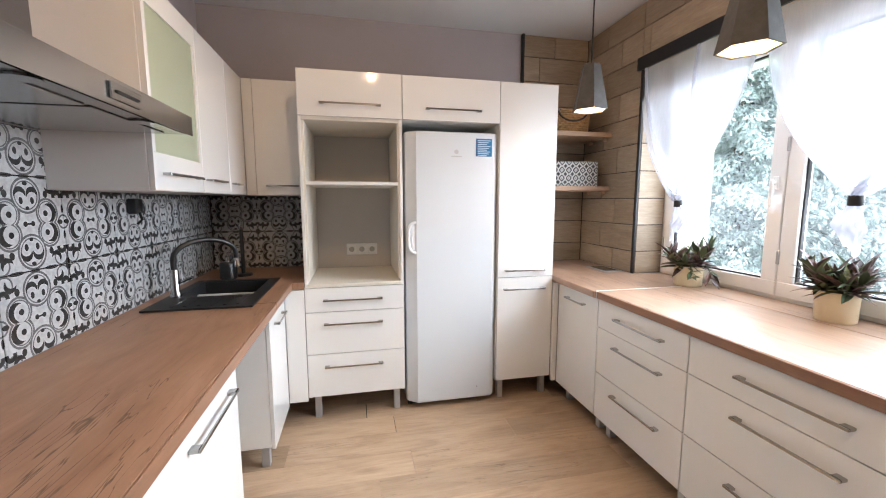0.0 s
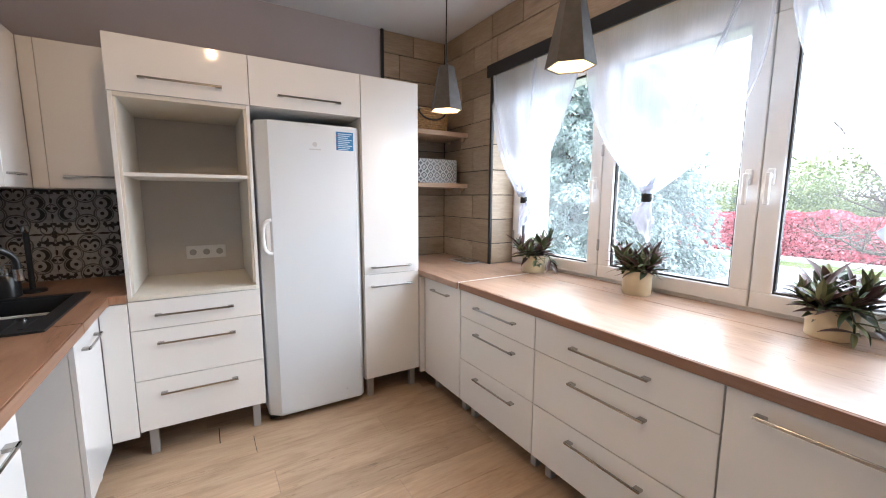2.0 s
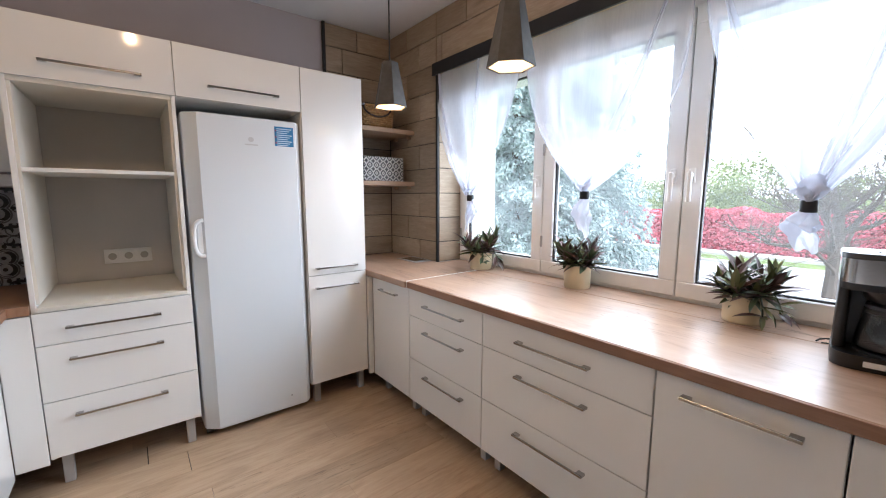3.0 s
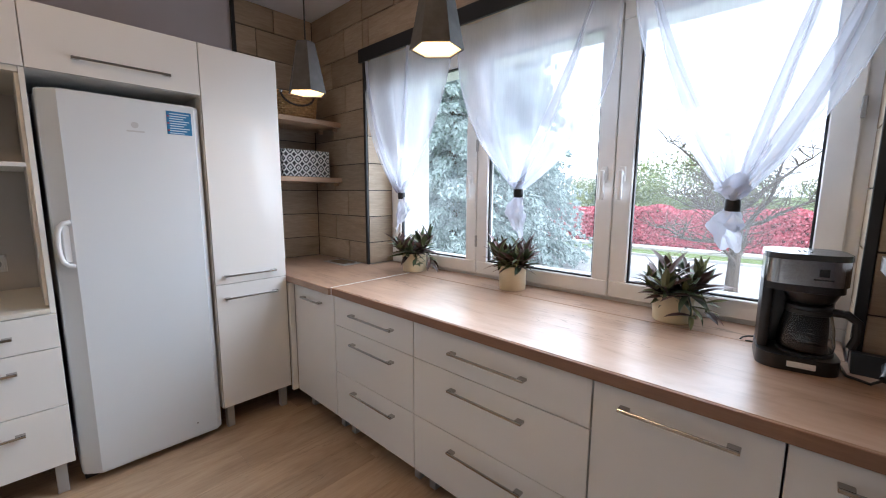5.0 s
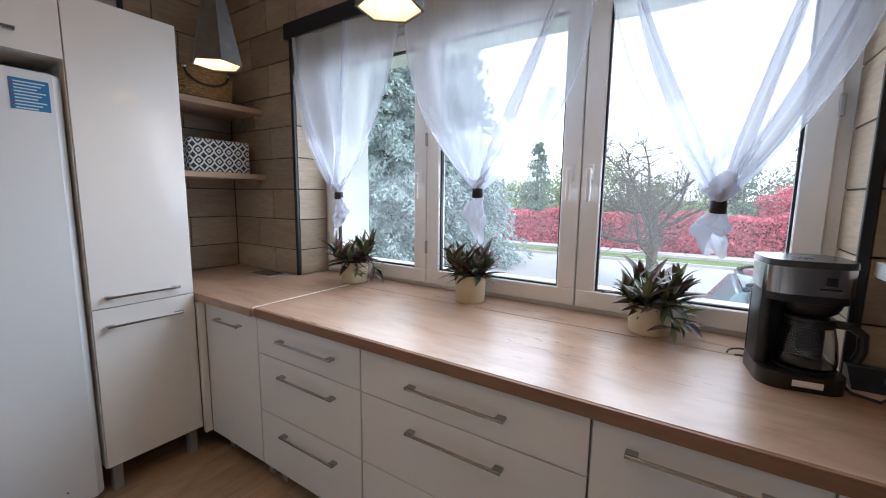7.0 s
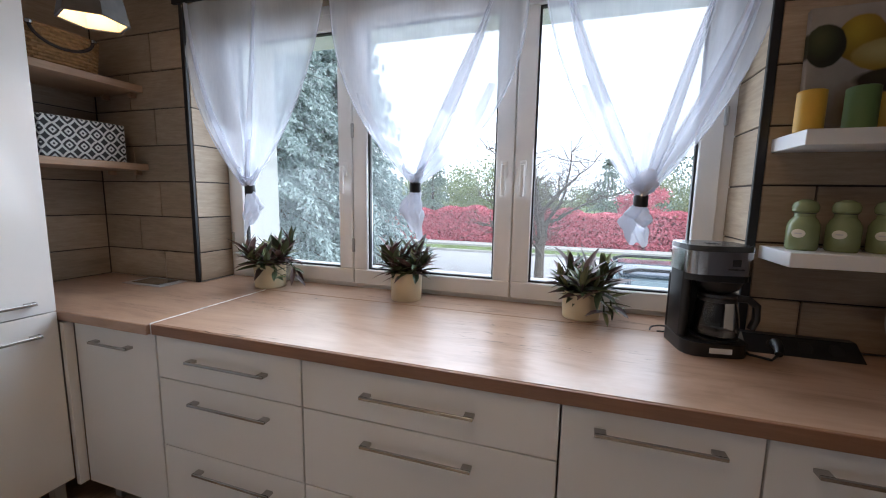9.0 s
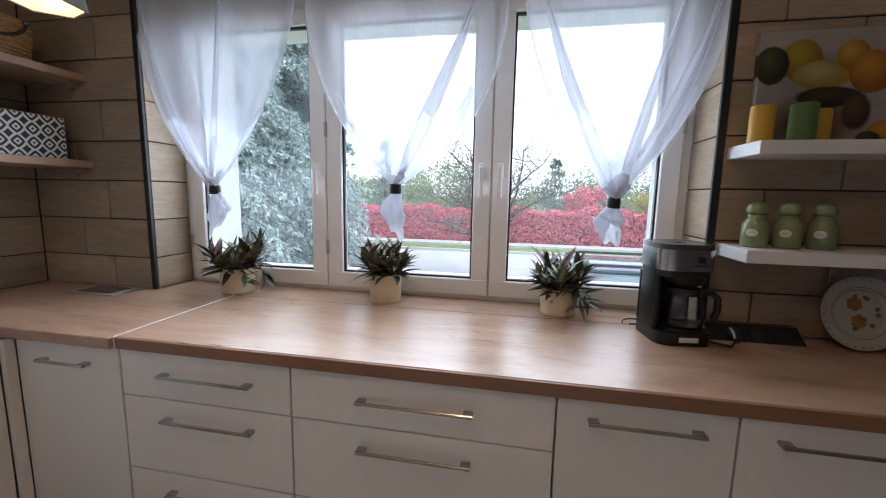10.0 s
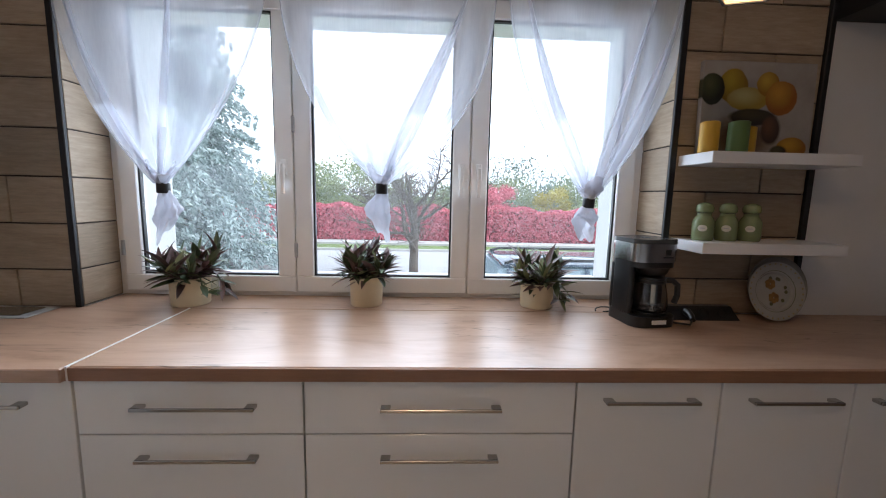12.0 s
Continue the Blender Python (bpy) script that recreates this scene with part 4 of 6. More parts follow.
part("plug_cord", tube([(XL + 0.045, 1.95, 1.33), (XL + 0.055, 1.95, 1.29), (XL + 0.035, 1.95, 1.27)], 0.006, 8), BLACK_PLASTIC, hook, smooth=True)

hood = thing("cooker_hood", (-0.85, 1.05, 1.60), "stainless steel cooker hood with a chimney", "hood")
HY0, HY1, HX1, HZ = 0.60, 1.462, -0.62, 1.597
part("canopy", boxes((XL + 0.002, HX1 - 0.004, HY0, HY1, HZ + 0.012, HZ + 0.062), bevel=0.002), STEEL, hood)
part("front_band", boxes((HX1 - 0.003, HX1, HY0 - 0.001, HY1 + 0.001, HZ, HZ + 0.065), bevel=0.001), STEEL, hood)
part("underside", boxes((XL + 0.02, HX1 - 0.02, HY0 + 0.01, HY1 - 0.01, HZ + 0.004, HZ + 0.0115)), CHROME, hood)
for k in range(2):
    part("grease_filter", boxes((XL + 0.06, HX1 - 0.07, HY0 + 0.04 + k * 0.40, HY0 + 0.42 + k * 0.40, HZ + 0.0005, HZ + 0.0035), bevel=0.001), STEEL, hood)
    part("hood_lamp", ring_solid([(0.03, 0.0), (0.03, 0.004)], 20, (HX1 - 0.045, 0.80 + k * 0.42, HZ - 0.001)), CHROME, hood, smooth=True)
part("chimney", boxes((XL + 0.002, -0.84, 0.88, 1.12, HZ + 0.063, ZC - 0.002), bevel=0.002), STEEL, hood)
sw = part("switch_panel", boxes((HX1 + 0.0005, HX1 + 0.006, 0.98, 1.12, HZ + 0.014, HZ + 0.052), bevel=0.002), CHROME, hood, "brushed steel switch panel")
part("slider", boxes((HX1 + 0.0065, HX1 + 0.010, 1.0, 1.10, HZ + 0.029, HZ + 0.036), bevel=0.001), BLACK_PLASTIC, sw)

# ---- oven niche and fridge details ----
outlet = thing("wall_outlet", (-0.03, YB - 0.02, 1.0), "white triple wall socket inside the niche", "socket")
part("frame", boxes((-0.148, 0.080, YB - 0.022, YB - 0.0125, 0.966, 1.052), bevel=0.003), FRIDGE_TRIM, outlet)
for k in range(3):
    cx = -0.110 + k * 0.076
    c = part("socket", boxes((cx - 0.029, cx + 0.029, YB - 0.026, YB - 0.0225, 0.980, 1.038), bevel=0.002), FRIDGE_TRIM, outlet)
    bm = ring_solid([(0.02, 0.0), (0.02, 0.003)], 20)
    bmesh.ops.rotate(bm, verts=bm.verts, matrix=Matrix.Rotation(radians(90), 3, "X"))
    bmesh.ops.translate(bm, verts=bm.verts, vec=(cx, YB - 0.0262, 1.009))
    part("socket_well", bm, LEG, c)

STICK_BLUE = painted("sticker_blue", (0.03, 0.18, 0.38), 0.4, 0.05, 10, 0.01)
STICK_PALE = material("sticker_pale_print", (0.55, 0.68, 0.78), 0.4)
BADGE = material("pale_badge_print", (0.56, 0.57, 0.59), 0.35, 0.2)
STICK_RED = material("sticker_red", (0.35, 0.05, 0.08), 0.4)
sticker = part("sticker", boxes((0.680, 0.786, FY - 0.0015, FY - 0.0002, 1.655, 1.765)), STICK_BLUE, fridge_door, "blue sticker with fine print")
for k in range(9):
    zz = 1.755 - k * 0.0115
    part("print_bar", boxes((0.692, 0.776 - 0.012 * (k % 3), FY - 0.0024, FY - 0.0016, zz - 0.0045, zz)), STICK_PALE, sticker)
    if k % 3 == 1:
        part("print_mark", boxes((0.683, 0.690, FY - 0.0024, FY - 0.0016, zz - 0.006, zz + 0.002)), STICK_RED, sticker)
bm = ring_solid([(0.014, 0.0), (0.014, 0.0015)], 20)
bmesh.ops.rotate(bm, verts=bm.verts, matrix=Matrix.Rotation(radians(90), 3, "X"))
bmesh.ops.translate(bm, verts=bm.verts, vec=(0.553, FY - 0.0003, 1.68))
badge = part("badge", bm, BADGE, fridge_door, "small round chrome badge")
part("badge_bar", boxes((0.520, 0.588, FY - 0.0015, FY - 0.0002, 1.648, 1.655)), BADGE, fridge_door)
part("lock_dot", boxes((0.700, 0.706, FY - 0.0015, FY - 0.0002, 0.118, 0.124)), BLACK_PLASTIC, fridge_door)

# ---- corner shelves, basket and box ----
PATTERN = material("black_white_box", (0.8, 0.8, 0.78), 0.6)
pv = coords(PATTERN)
sep = PATTERN.node_tree.nodes.new("ShaderNodeSeparateXYZ")
link(PATTERN, pv, sep.inputs[0])


def tri_wave(m, value, period, phase=0.0):
    a = maths(m, "ADD", maths(m, "MULTIPLY", value, 1.0 / period), phase)
    return maths(m, "ABSOLUTE", maths(m, "SUBTRACT", maths(m, "FRACT", a), 0.5))


flat_u = maths(PATTERN, "ADD", sep.outputs[0], sep.outputs[1])
du, dv = tri_wave(PATTERN, flat_u, 0.058), tri_wave(PATTERN, sep.outputs[2], 0.060)
dia = maths(PATTERN, "ADD", du, dv)
bands = maths(PATTERN, "FRACT", maths(PATTERN, "MULTIPLY", maths(PATTERN, "ADD", dia, maths(PATTERN, "MULTIPLY", maths(PATTERN, "MULTIPLY", du, dv), 1.4)), 1.7))
link(PATTERN, ramp(PATTERN, bands, [(0.50, (0.018, 0.018, 0.020)), (0.56, (0.62, 0.62, 0.60))]), principled(PATTERN).inputs["Base Color"])
for zt in (1.485, 1.885):
    sh = thing("corner_shelf", (1.53, 2.79, zt - 0.035), "oak shelf board between the tall cabinet and the wall", "shelf", "corner shelves")
    part("board", boxes((1.238, 1.829, 2.60, YB - 0.012, zt - 0.034, zt), bevel=0.002), SHELF_WOOD, sh)
    for by in (2.66, 2.86):
        part("bracket", boxes((1.795, 1.829, by - 0.012, by + 0.012, zt - 0.060, zt - 0.0345), bevel=0.004), SHELF_WOOD, sh)
    part("bracket", boxes((1.5, 1.53, YB - 0.04, YB - 0.012, zt - 0.060, zt - 0.0345), bevel=0.004), SHELF_WOOD, sh)
solo("storage_box", boxes((1.40, 1.752, 2.645, 2.86, 1.486, 1.672), bevel=0.004), PATTERN, (1.576, 2.75, 1.486), "black and white patterned storage box on a shelf", "box")

WICKER = painted("wicker_straw", (0.36, 0.20, 0.08), 0.8, 0.3, 40, 0.2)
LEATHER = painted("dark_leather", (0.035, 0.02, 0.014), 0.55, 0.2, 40, 0.1)
basket = thing("wicker_basket", (1.53, 2.76, 1.886), "brown wicker basket with a dark leather handle", "basket")
for row in range(11):
    z = 1.893 + row * 0.0155
    k0 = 1.0 + 0.10 * row / 10
    pts = []
    for k in range(49):
        a = 2 * math.pi * k / 48
        r = 1 + 0.03 * (1 if (k + row) % 2 else -1)
        ca, sa = math.cos(a), math.sin(a)
        pts.append((1.53 + 0.155 * k0 * r * math.copysign(abs(ca) ** 0.6, ca), 2.76 + 0.09 * k0 * r * math.copysign(abs(sa) ** 0.6, sa), z))
    part("strand", tube(pts, 0.0085, 5), WICKER, basket)
part("lining", boxes((1.395, 1.665, 2.69, 2.83, 1.888, 2.03)), LEATHER, basket)
hp = [(1.53 - 0.12 * math.cos(math.pi * k / 12), 2.655, 2.045 - 0.075 * math.sin(math.pi * k / 12)) for k in range(13)]
part("strap", tube(hp, 0.007, 8), LEATHER, basket, "dark leather strap", smooth=True)
for bxx in (1.41, 1.65):
    part("stud", ring_solid([(0.012, 0), (0.014, 0.012), (0.006, 0.018)], 14, (bxx, 2.652, 2.036)), CHROME, basket)

# ---- curtain band and sheers ----
band = thing("curtain_band", (1.82, 1.08, 2.29), "black curtain band across the top of the window", "curtain rail")
part("fabric", boxes((1.802, 1.819, -0.19, 2.330, 2.240, 2.324), bevel=0.002), BLACK_TRIM, band)

SHEER = bpy.data.materials.new("white_sheer")
SHEER.use_nodes = True
SHEER_DENSE = bpy.data.materials.new("white_sheer_hem")
SHEER_DENSE.use_nodes = True
SHEER_FOLDED = bpy.data.materials.new("white_sheer_gathered")
SHEER_FOLDED.use_nodes = True
for m, cover in ((SHEER, 0.50), (SHEER_DENSE, 0.76), (SHEER_FOLDED, 0.92)):
    ns = m.node_tree.nodes
    ns.remove(ns["Principled BSDF"])
    tr, di, tl, a1, a2 = (ns.new(k) for k in ("ShaderNodeBsdfTransparent", "ShaderNodeBsdfDiffuse", "ShaderNodeBsdfTranslucent", "ShaderNodeMixShader", "ShaderNodeMixShader"))
    di.inputs[0].default_value, tl.inputs[0].default_value = (0.80, 0.81, 0.86, 1), (0.58, 0.605, 0.68, 1)
    a1.inputs[0].default_value = 0.5
    link(m, di.outputs[0], a1.inputs[1])
    link(m, tl.outputs[0], a1.inputs[2])
    wv = noise_at(m, coords(m, (1, 1, 0.1)), 120, 2)
    f = maths(m, "ADD", maths(m, "MULTIPLY", wv, 0.08), cover - 0.04)
    link(m, f, a2.inputs[0])
    link(m, tr.outputs[0], a2.inputs[1])
    link(m, a1.outputs[0], a2.inputs[2])
    link(m, a2.outputs[0], ns["Material Output"].inputs[0])


def cloth(rows):
    bm = bmesh.new()
    grid = [[bm.verts.new(p) for p in row] for row in rows]
    for a, b in zip(grid, grid[1:]):
        for k in range(len(a) - 1):
            bm.faces.new((a[k], a[k + 1], b[k + 1], b[k]))
    return bm


def curtain(yl, yr, yt, zt, seed, tail, bulge, bands):
    rnd = random.Random(seed)
    ph = [rnd.uniform(0, 6.28) for _ in range(6)]
    zt0, xc = 2.244, 1.836
    cur = thing("sheer_curtain", (xc, yt, zt0), "white sheer curtain gathered by a black tie", "curtain", "sheer curtains")

    def at(s, v):
        """s from -1 (left) to 1 (right), v from 0 at the band to 1 at the tie."""
        edge = yl + (yr - yl) * (s + 1) / 2
        w = (1 - v ** (bulge[0] + (bulge[1] - bulge[0]) * (s + 1) / 2)) * 0.955 + 0.045
        fold = math.sin(7 * s + ph[1] + 1.2 * v) + 0.6 * math.sin(15 * s + ph[2] - 2 * v)
        amp = 0.010 + 0.022 * v * (1 - v) * 4 * 0.6 + 0.006 * v
        y = yt + (edge - yt) * w + 0.010 * math.sin(11 * s + ph[3]) * v * (1 - v) * 3
        sag = -0.045 * (1 - s * s) * v * (1 - v)
        return (xc + amp * fold * (0.4 + 0.6 * (1 - v) + 0.4 * v), y, zt0 + (zt - zt0) * v + sag)

    part("sheet", cloth([[at(-1 + 2 * k / 56, v / 40) for k in range(57)] for v in range(41)]), SHEER, cur, smooth=True)
    # hems, and the cloth lying double towards the tie
    for s0, s1, top in ((-1, -0.975, 0), (0.975, 1, 0), (-0.98, -0.70, 0.55), (0.70, 0.98, 0.55), (-0.5, 0.5, 0.74)):
        rows = []
        for n in range(31):
            v = top + (1 - top) * n / 30
            spread = 1 if top == 0 else 0.25 + 0.75 * (n / 30) ** 1.2
            mid = (s0 + s1) / 2
            rows.append([tuple(Vector(at(mid + (s - mid) * spread, v)) + Vector((-0.005 - 0.012 * math.sin(math.pi * (s - s0) / (s1 - s0)) * v, 0, 0))) for s in (s0 + (s1 - s0) * k / 5 for k in range(6))])
        part("hem" if top == 0 else "fold", cloth(rows), SHEER, cur, smooth=True)
    # pulled pleats, nearly straight from the band to the tie
    for s0, power, w0, w1 in bands:
        rows = []
        for n in range(41):
            v = n / 40
            mid = yt + (yl + (yr - yl) * (s0 + 1) / 2 - yt) * (1 - v ** power)
            half = (w0 + (w1 - w0) * math.sin(math.pi * min(1, v * 1.12) ** 1.6 * 0.62)) * (1 - 0.72 * max(0, v - 0.8) / 0.2)
            rows.append([(xc - 0.016 + 0.010 * math.sin(5 * u + 2 * v + ph[0]) - 0.008 * (1 - u * u), mid + half * u + 0.003 * math.sin(9 * v + 4 * u), zt0 + (zt - zt0) * v) for u in (-1 + k / 6 for k in range(13))])
        part("pleat", cloth(rows), SHEER_DENSE, cur, smooth=True)

    def crumple(a, v):
        return 0.34 * abs(math.sin(1.5 * a + ph[4] + 3 * v)) + 0.22 * abs(math.sin(2.5 * a - 5 * v + ph[5])) + 0.16 * abs(math.sin(4.5 * a + 9 * v + ph[1])) - 0.36
    # a puff above the tie and a crumpled tail below it
    rows = []
    for n in range(13):
        v = n / 12
        r = 0.017 + 0.030 * math.sin(v * math.pi * 0.55)
        rows.append([(xc - 0.012 + r * (1 + crumple(a, v)) * 0.55 * math.cos(a), yt + r * (1 + crumple(a, v)) * math.sin(a), zt + 0.004 + 0.062 * v * (1 + 0.45 * math.sin(2 * a + ph[3]) * v)) for a in (2 * math.pi * k / 40 for k in range(41))])
    part("puff", cloth(rows), SHEER_DENSE, cur, smooth=True)
    rows = []
    for n in range(25):
        v = n / 24
        r = 0.016 + 0.029 * math.sin(min(1, v * 1.35) * math.pi / 2) - 0.055 * max(0, v - 0.62)
        rows.append([(xc + r * (1 + 1.25 * crumple(a, v)) * 0.7 * math.cos(a), yt + r * (1 + 1.25 * crumple(a, v)) * math.sin(a) + 0.016 * math.sin(3.5 * v + ph[1]), zt - 0.026 - tail * v + 0.045 * v * v * math.sin(a + ph[2]) + 0.016 * v * math.sin(3 * a + ph[3])) for a in (2 * math.pi * k / 48 for k in range(49))])
    part("tail", cloth(rows), SHEER_FOLDED, cur, smooth=True)
    part("tie", ring_solid([(0.022, -0.026), (0.0245, -0.022), (0.0245, 0.012), (0.022, 0.016)], 20, (xc, yt, zt - 0.012)), BLACK_TRIM, cur, "black tie band", smooth=True)


# the bands: place at the top, bow, half width at the top and lower down
curtain(2.312, 1.475, 1.935, 1.375, 3, 0.165, (2.2, 2.0), ((0.12, 1.1, 0.004, 0.022), (-0.86, 1.8, 0.004, 0.018)))
curtain(1.452, 0.615, 1.063, 1.392, 8, 0.155, (2.6, 3.1), ((0.80, 1.2, 0.004, 0.042),))
curtain(0.575, -0.172, 0.198, 1.352, 15, 0.112, (1.9, 2.25), ((-0.86, 1.3, 0.006, 0.032), (0.60, 1.12, 0.003, 0.024), (0.86, 1.75, 0.006, 0.036)))

# ---- socket plate, coffee maker, power strip ----
lidp = thing("worktop_socket_lid", (1.745, 2.49, RT), "flush grey steel socket lid in the worktop", "socket lid")
part("plate", boxes((1.665, 1.815, 2.36, 2.63, RT + 0.0005, RT + 0.005), bevel=0.002), LEG, lidp)
part("lid", boxes((1.685, 1.795, 2.40, 2.59, RT + 0.0055, RT + 0.008), bevel=0.001), STEEL, lidp)

CARAFE = material("smoked_glass", (0.80, 0.80, 0.80), 0.0, Transmission_Weight=1.0, IOR=1.45)
BAND_STEEL = material("polished_steel_band", (0.40, 0.395, 0.39), 0.17, 1.0)
bump(BAND_STEEL, noise_at(BAND_STEEL, coords(BAND_STEEL, (1, 1, 40)), 40, 2), 0.10, 0.0006)
COVER = material("dark_grey_plastic", (0.05, 0.055, 0.06), 0.25)
cm = thing("coffee_maker", (0, 0, 0), "black and steel filter coffee maker with a glass jug", "coffee maker")


def slab_round(x0, x1, w, z0, z1, r, n=6, shrink=0.0):
    """A block with rounded vertical edges; shrink narrows its top."""
    bm = bmesh.new()
    loops = []
    for z, s in ((z0, 0.0), (z1, shrink)):
        pts = []
        for cx, cy, a0 in ((x1 - r, w / 2 - r, 0), (x0 + r, w / 2 - r, 90), (x0 + r, -w / 2 + r, 180), (x1 - r, -w / 2 + r, 270)):
            for k in range(n + 1):
                a = radians(a0 + 90 * k / n)
                pts.append(bm.verts.new((cx + r * math.cos(a) - (s if a0 in (0, 270) else -s), cy + r * math.sin(a), z)))
        loops.append(pts)
    m = len(loops[0])
    for k in range(m):
        bm.faces.new((loops[0][k], loops[0][(k + 1) % m], loops[1][(k + 1) % m], loops[1][k]))
    bm.faces.new(loops[0][::-1])
    bm.faces.new(loops[1])
    return bm


part("base", slab_round(-0.100, 0.095, 0.178, 0.0, 0.040, 0.045), BLACK_PLASTIC, cm, smooth=True)
part("hot_plate", ring_solid([(0.062, 0.0405), (0.062, 0.046), (0.056, 0.047)], 28, (-0.025, -0.018, 0)), GASKET, cm, smooth=True)
part("tank", slab_round(0.035, 0.095, 0.172, 0.0405, 0.215, 0.03, shrink=0.004), BLACK_PLASTIC, cm, smooth=True)
part("column", slab_round(-0.045, 0.060, 0.026, 0.0405, 0.2355, 0.012), BLACK_PLASTIC, cm, smooth=True).location += Vector((0, 0.074, 0))
part("filter_housing", slab_round(-0.080, 0.094, 0.170, 0.2155, 0.235, 0.045), BLACK_PLASTIC, cm, smooth=True)
part("filter_cone", ring_solid([(0.035, 0.178), (0.052, 0.19), (0.062, 0.215)], 28, (-0.022, -0.018, 0)), BLACK_PLASTIC, cm, smooth=True)
top = part("steel_band", slab_round(-0.086, 0.096, 0.178, 0.2355, 0.302, 0.048), BAND_STEEL, cm, "brushed steel band", smooth=True)
part("emblem", boxes((-0.0875, -0.0865, -0.040, -0.020, 0.262, 0.282)), BLACK_PLASTIC, top)
part("emblem_bar", boxes((-0.0875, -0.0865, -0.050, -0.010, 0.252, 0.256)), BLACK_PLASTIC, top)
cap = part("top_cover", slab_round(-0.088, 0.098, 0.182, 0.3025, 0.318, 0.050, shrink=0.004), COVER, cm, "dark grey top cover", smooth=True)
for k in range(3):
    part("vent", boxes((-0.02, 0.015, -0.012 + k * 0.012, -0.007 + k * 0.012, 0.3182, 0.3192)), GASKET, cap)
part("control_strip", boxes((-0.1015, -0.0995, -0.036, 0.024, 0.012, 0.028), bevel=0.001), FRIDGE_TRIM, cm, "pale button strip")
jug = part("jug", ring_solid([(0.054, 0.0475), (0.061, 0.053), (0.063, 0.070), (0.058, 0.115), (0.050, 0.152), (0.047, 0.165), (0.045, 0.165), (0.048, 0.151), (0.056, 0.114), (0.061, 0.070), (0.059, 0.056), (0.012, 0.052)], 32, (-0.025, -0.018, 0)), CARAFE, cm, "dark glass jug", smooth=True)
for k in range(5):
    part("mark", boxes((-0.0885, -0.0877, -0.020 - 0.004 * (k % 2), -0.012, 0.072 + k * 0.012, 0.0732 + k * 0.012)), CHROME, jug)
part("jug_lid", ring_solid([(0.049, 0.1655), (0.049, 0.174), (0.03, 0.1775)], 28, (-0.025, -0.018, 0)), BLACK_PLASTIC, jug, smooth=True)
part("jug_handle", tube([(-0.035, -0.062, 0.162), (-0.045, -0.092, 0.162), (-0.050, -0.112, 0.145), (-0.050, -0.114, 0.105), (-0.046, -0.106, 0.075)], 0.011, 10), BLACK_PLASTIC, jug, smooth=True)
part("jug_band", ring_solid([(0.0485, 0.152), (0.0505, 0.153), (0.0505, 0.164), (0.048, 0.165)], 28, (-0.025, -0.018, 0)), BLACK_PLASTIC, jug, smooth=True)
cm.matrix_world = pose(1.732, -0.004, RT, 0, 0, 8) @ Matrix.Diagonal((1.06, 1.06, 1.07, 1))

strip = thing("power_strip", (1.77, -0.29, RT), "black corner power strip with three sockets", "power strip")
bm = bmesh.new()
ps = [bm.verts.new((x, y, z)) for y in (-0.43, -0.13) for x, z in ((1.725, RT), (1.815, RT), (1.815, RT + 0.045), (1.785, RT + 0.045))]
bm.faces.new(ps[:4])
bm.faces.new(ps[4:][::-1])
for k in range(4):
    bm.faces.new((ps[k], ps[(k + 1) % 4], ps[4 + (k + 1) % 4], ps[4 + k])[::-1])
bmesh.ops.recalc_face_normals(bm, faces=bm.faces)
part("housing", bm, BLACK_PLASTIC, strip)
for k in range(3):
    bm = ring_solid([(0.021, 0.0), (0.021, 0.003), (0.016, 0.003), (0.016, 0.001)], 20)
    bmesh.ops.rotate(bm, verts=bm.verts, matrix=Matrix.Rotation(radians(-54), 3, "Y"))
    bmesh.ops.translate(bm, verts=bm.verts, vec=(1.752, -0.37 + k * 0.08, RT + 0.024))
    part("socket_ring", bm, GASKET, strip, smooth=True)
plug = thing("power_plug", (1.69, -0.20, RT), "black plug and cord lying by the power strip", "plug")
part("plug_body", tube([(1.735, -0.205, RT + 0.035), (1.70, -0.20, RT + 0.028), (1.672, -0.19, RT + 0.018)], 0.017, 12, 0.010), BLACK_PLASTIC, plug, smooth=True)
part("cord", tube([(1.675, -0.19, RT + 0.016), (1.65, -0.165, RT + 0.006), (1.68, -0.12, RT + 0.005), (1.76, -0.11, RT + 0.005)], 0.004, 8), CABLE, plug, smooth=True)
cord2 = thing("cable", (1.84, 0.11, RT), "thin black cable loop behind the coffee maker", "cable")
part("loop", tube([(1.83 + 0.035 * math.sin(a), 0.10 + 0.035 * math.cos(a) , RT + 0.006 + 0.012 * math.sin(a / 2)) for a in (k * math.pi / 6 for k in range(11))], 0.003, 6), CABLE, cord2, smooth=True)

# ---- white shelves on the right with their things ----
for zt in (1.198, 1.538):
    sh = thing("floating_shelf", (1.73, -0.455, zt - 0.042), "white lacquered floating shelf on wood-look tiles", "shelf", "floating shelves")
    part("board", boxes((1.628, 1.829, -0.742, -0.166, zt - 0.042, zt), bevel=0.0015), WHITE_SHELF, sh)
JAR = painted("sage_green_glaze", (0.20, 0.235, 0.115), 0.14, 0.12, 12, 0.03)
JAR_LABEL = painted("cream_label", (0.60, 0.57, 0.48), 0.4, 0.1, 60, 0.02)
jar = thing("ceramic_jar", (0, 0, 0), "sage green ceramic jar with a lid and oval label", "jar", "spice jars on the shelf")
part("body", ring_solid([(0.040, 0), (0.044, 0.006), (0.045, 0.05), (0.044, 0.078), (0.036, 0.094), (0.029, 0.102), (0.028, 0.114)], 32), JAR, jar, smooth=True)
part("lid", ring_solid([(0.030, 0.1145), (0.035, 0.120), (0.036, 0.134), (0.030, 0.147), (0.016, 0.154), (0.004, 0.156)], 32), JAR, jar, smooth=True)
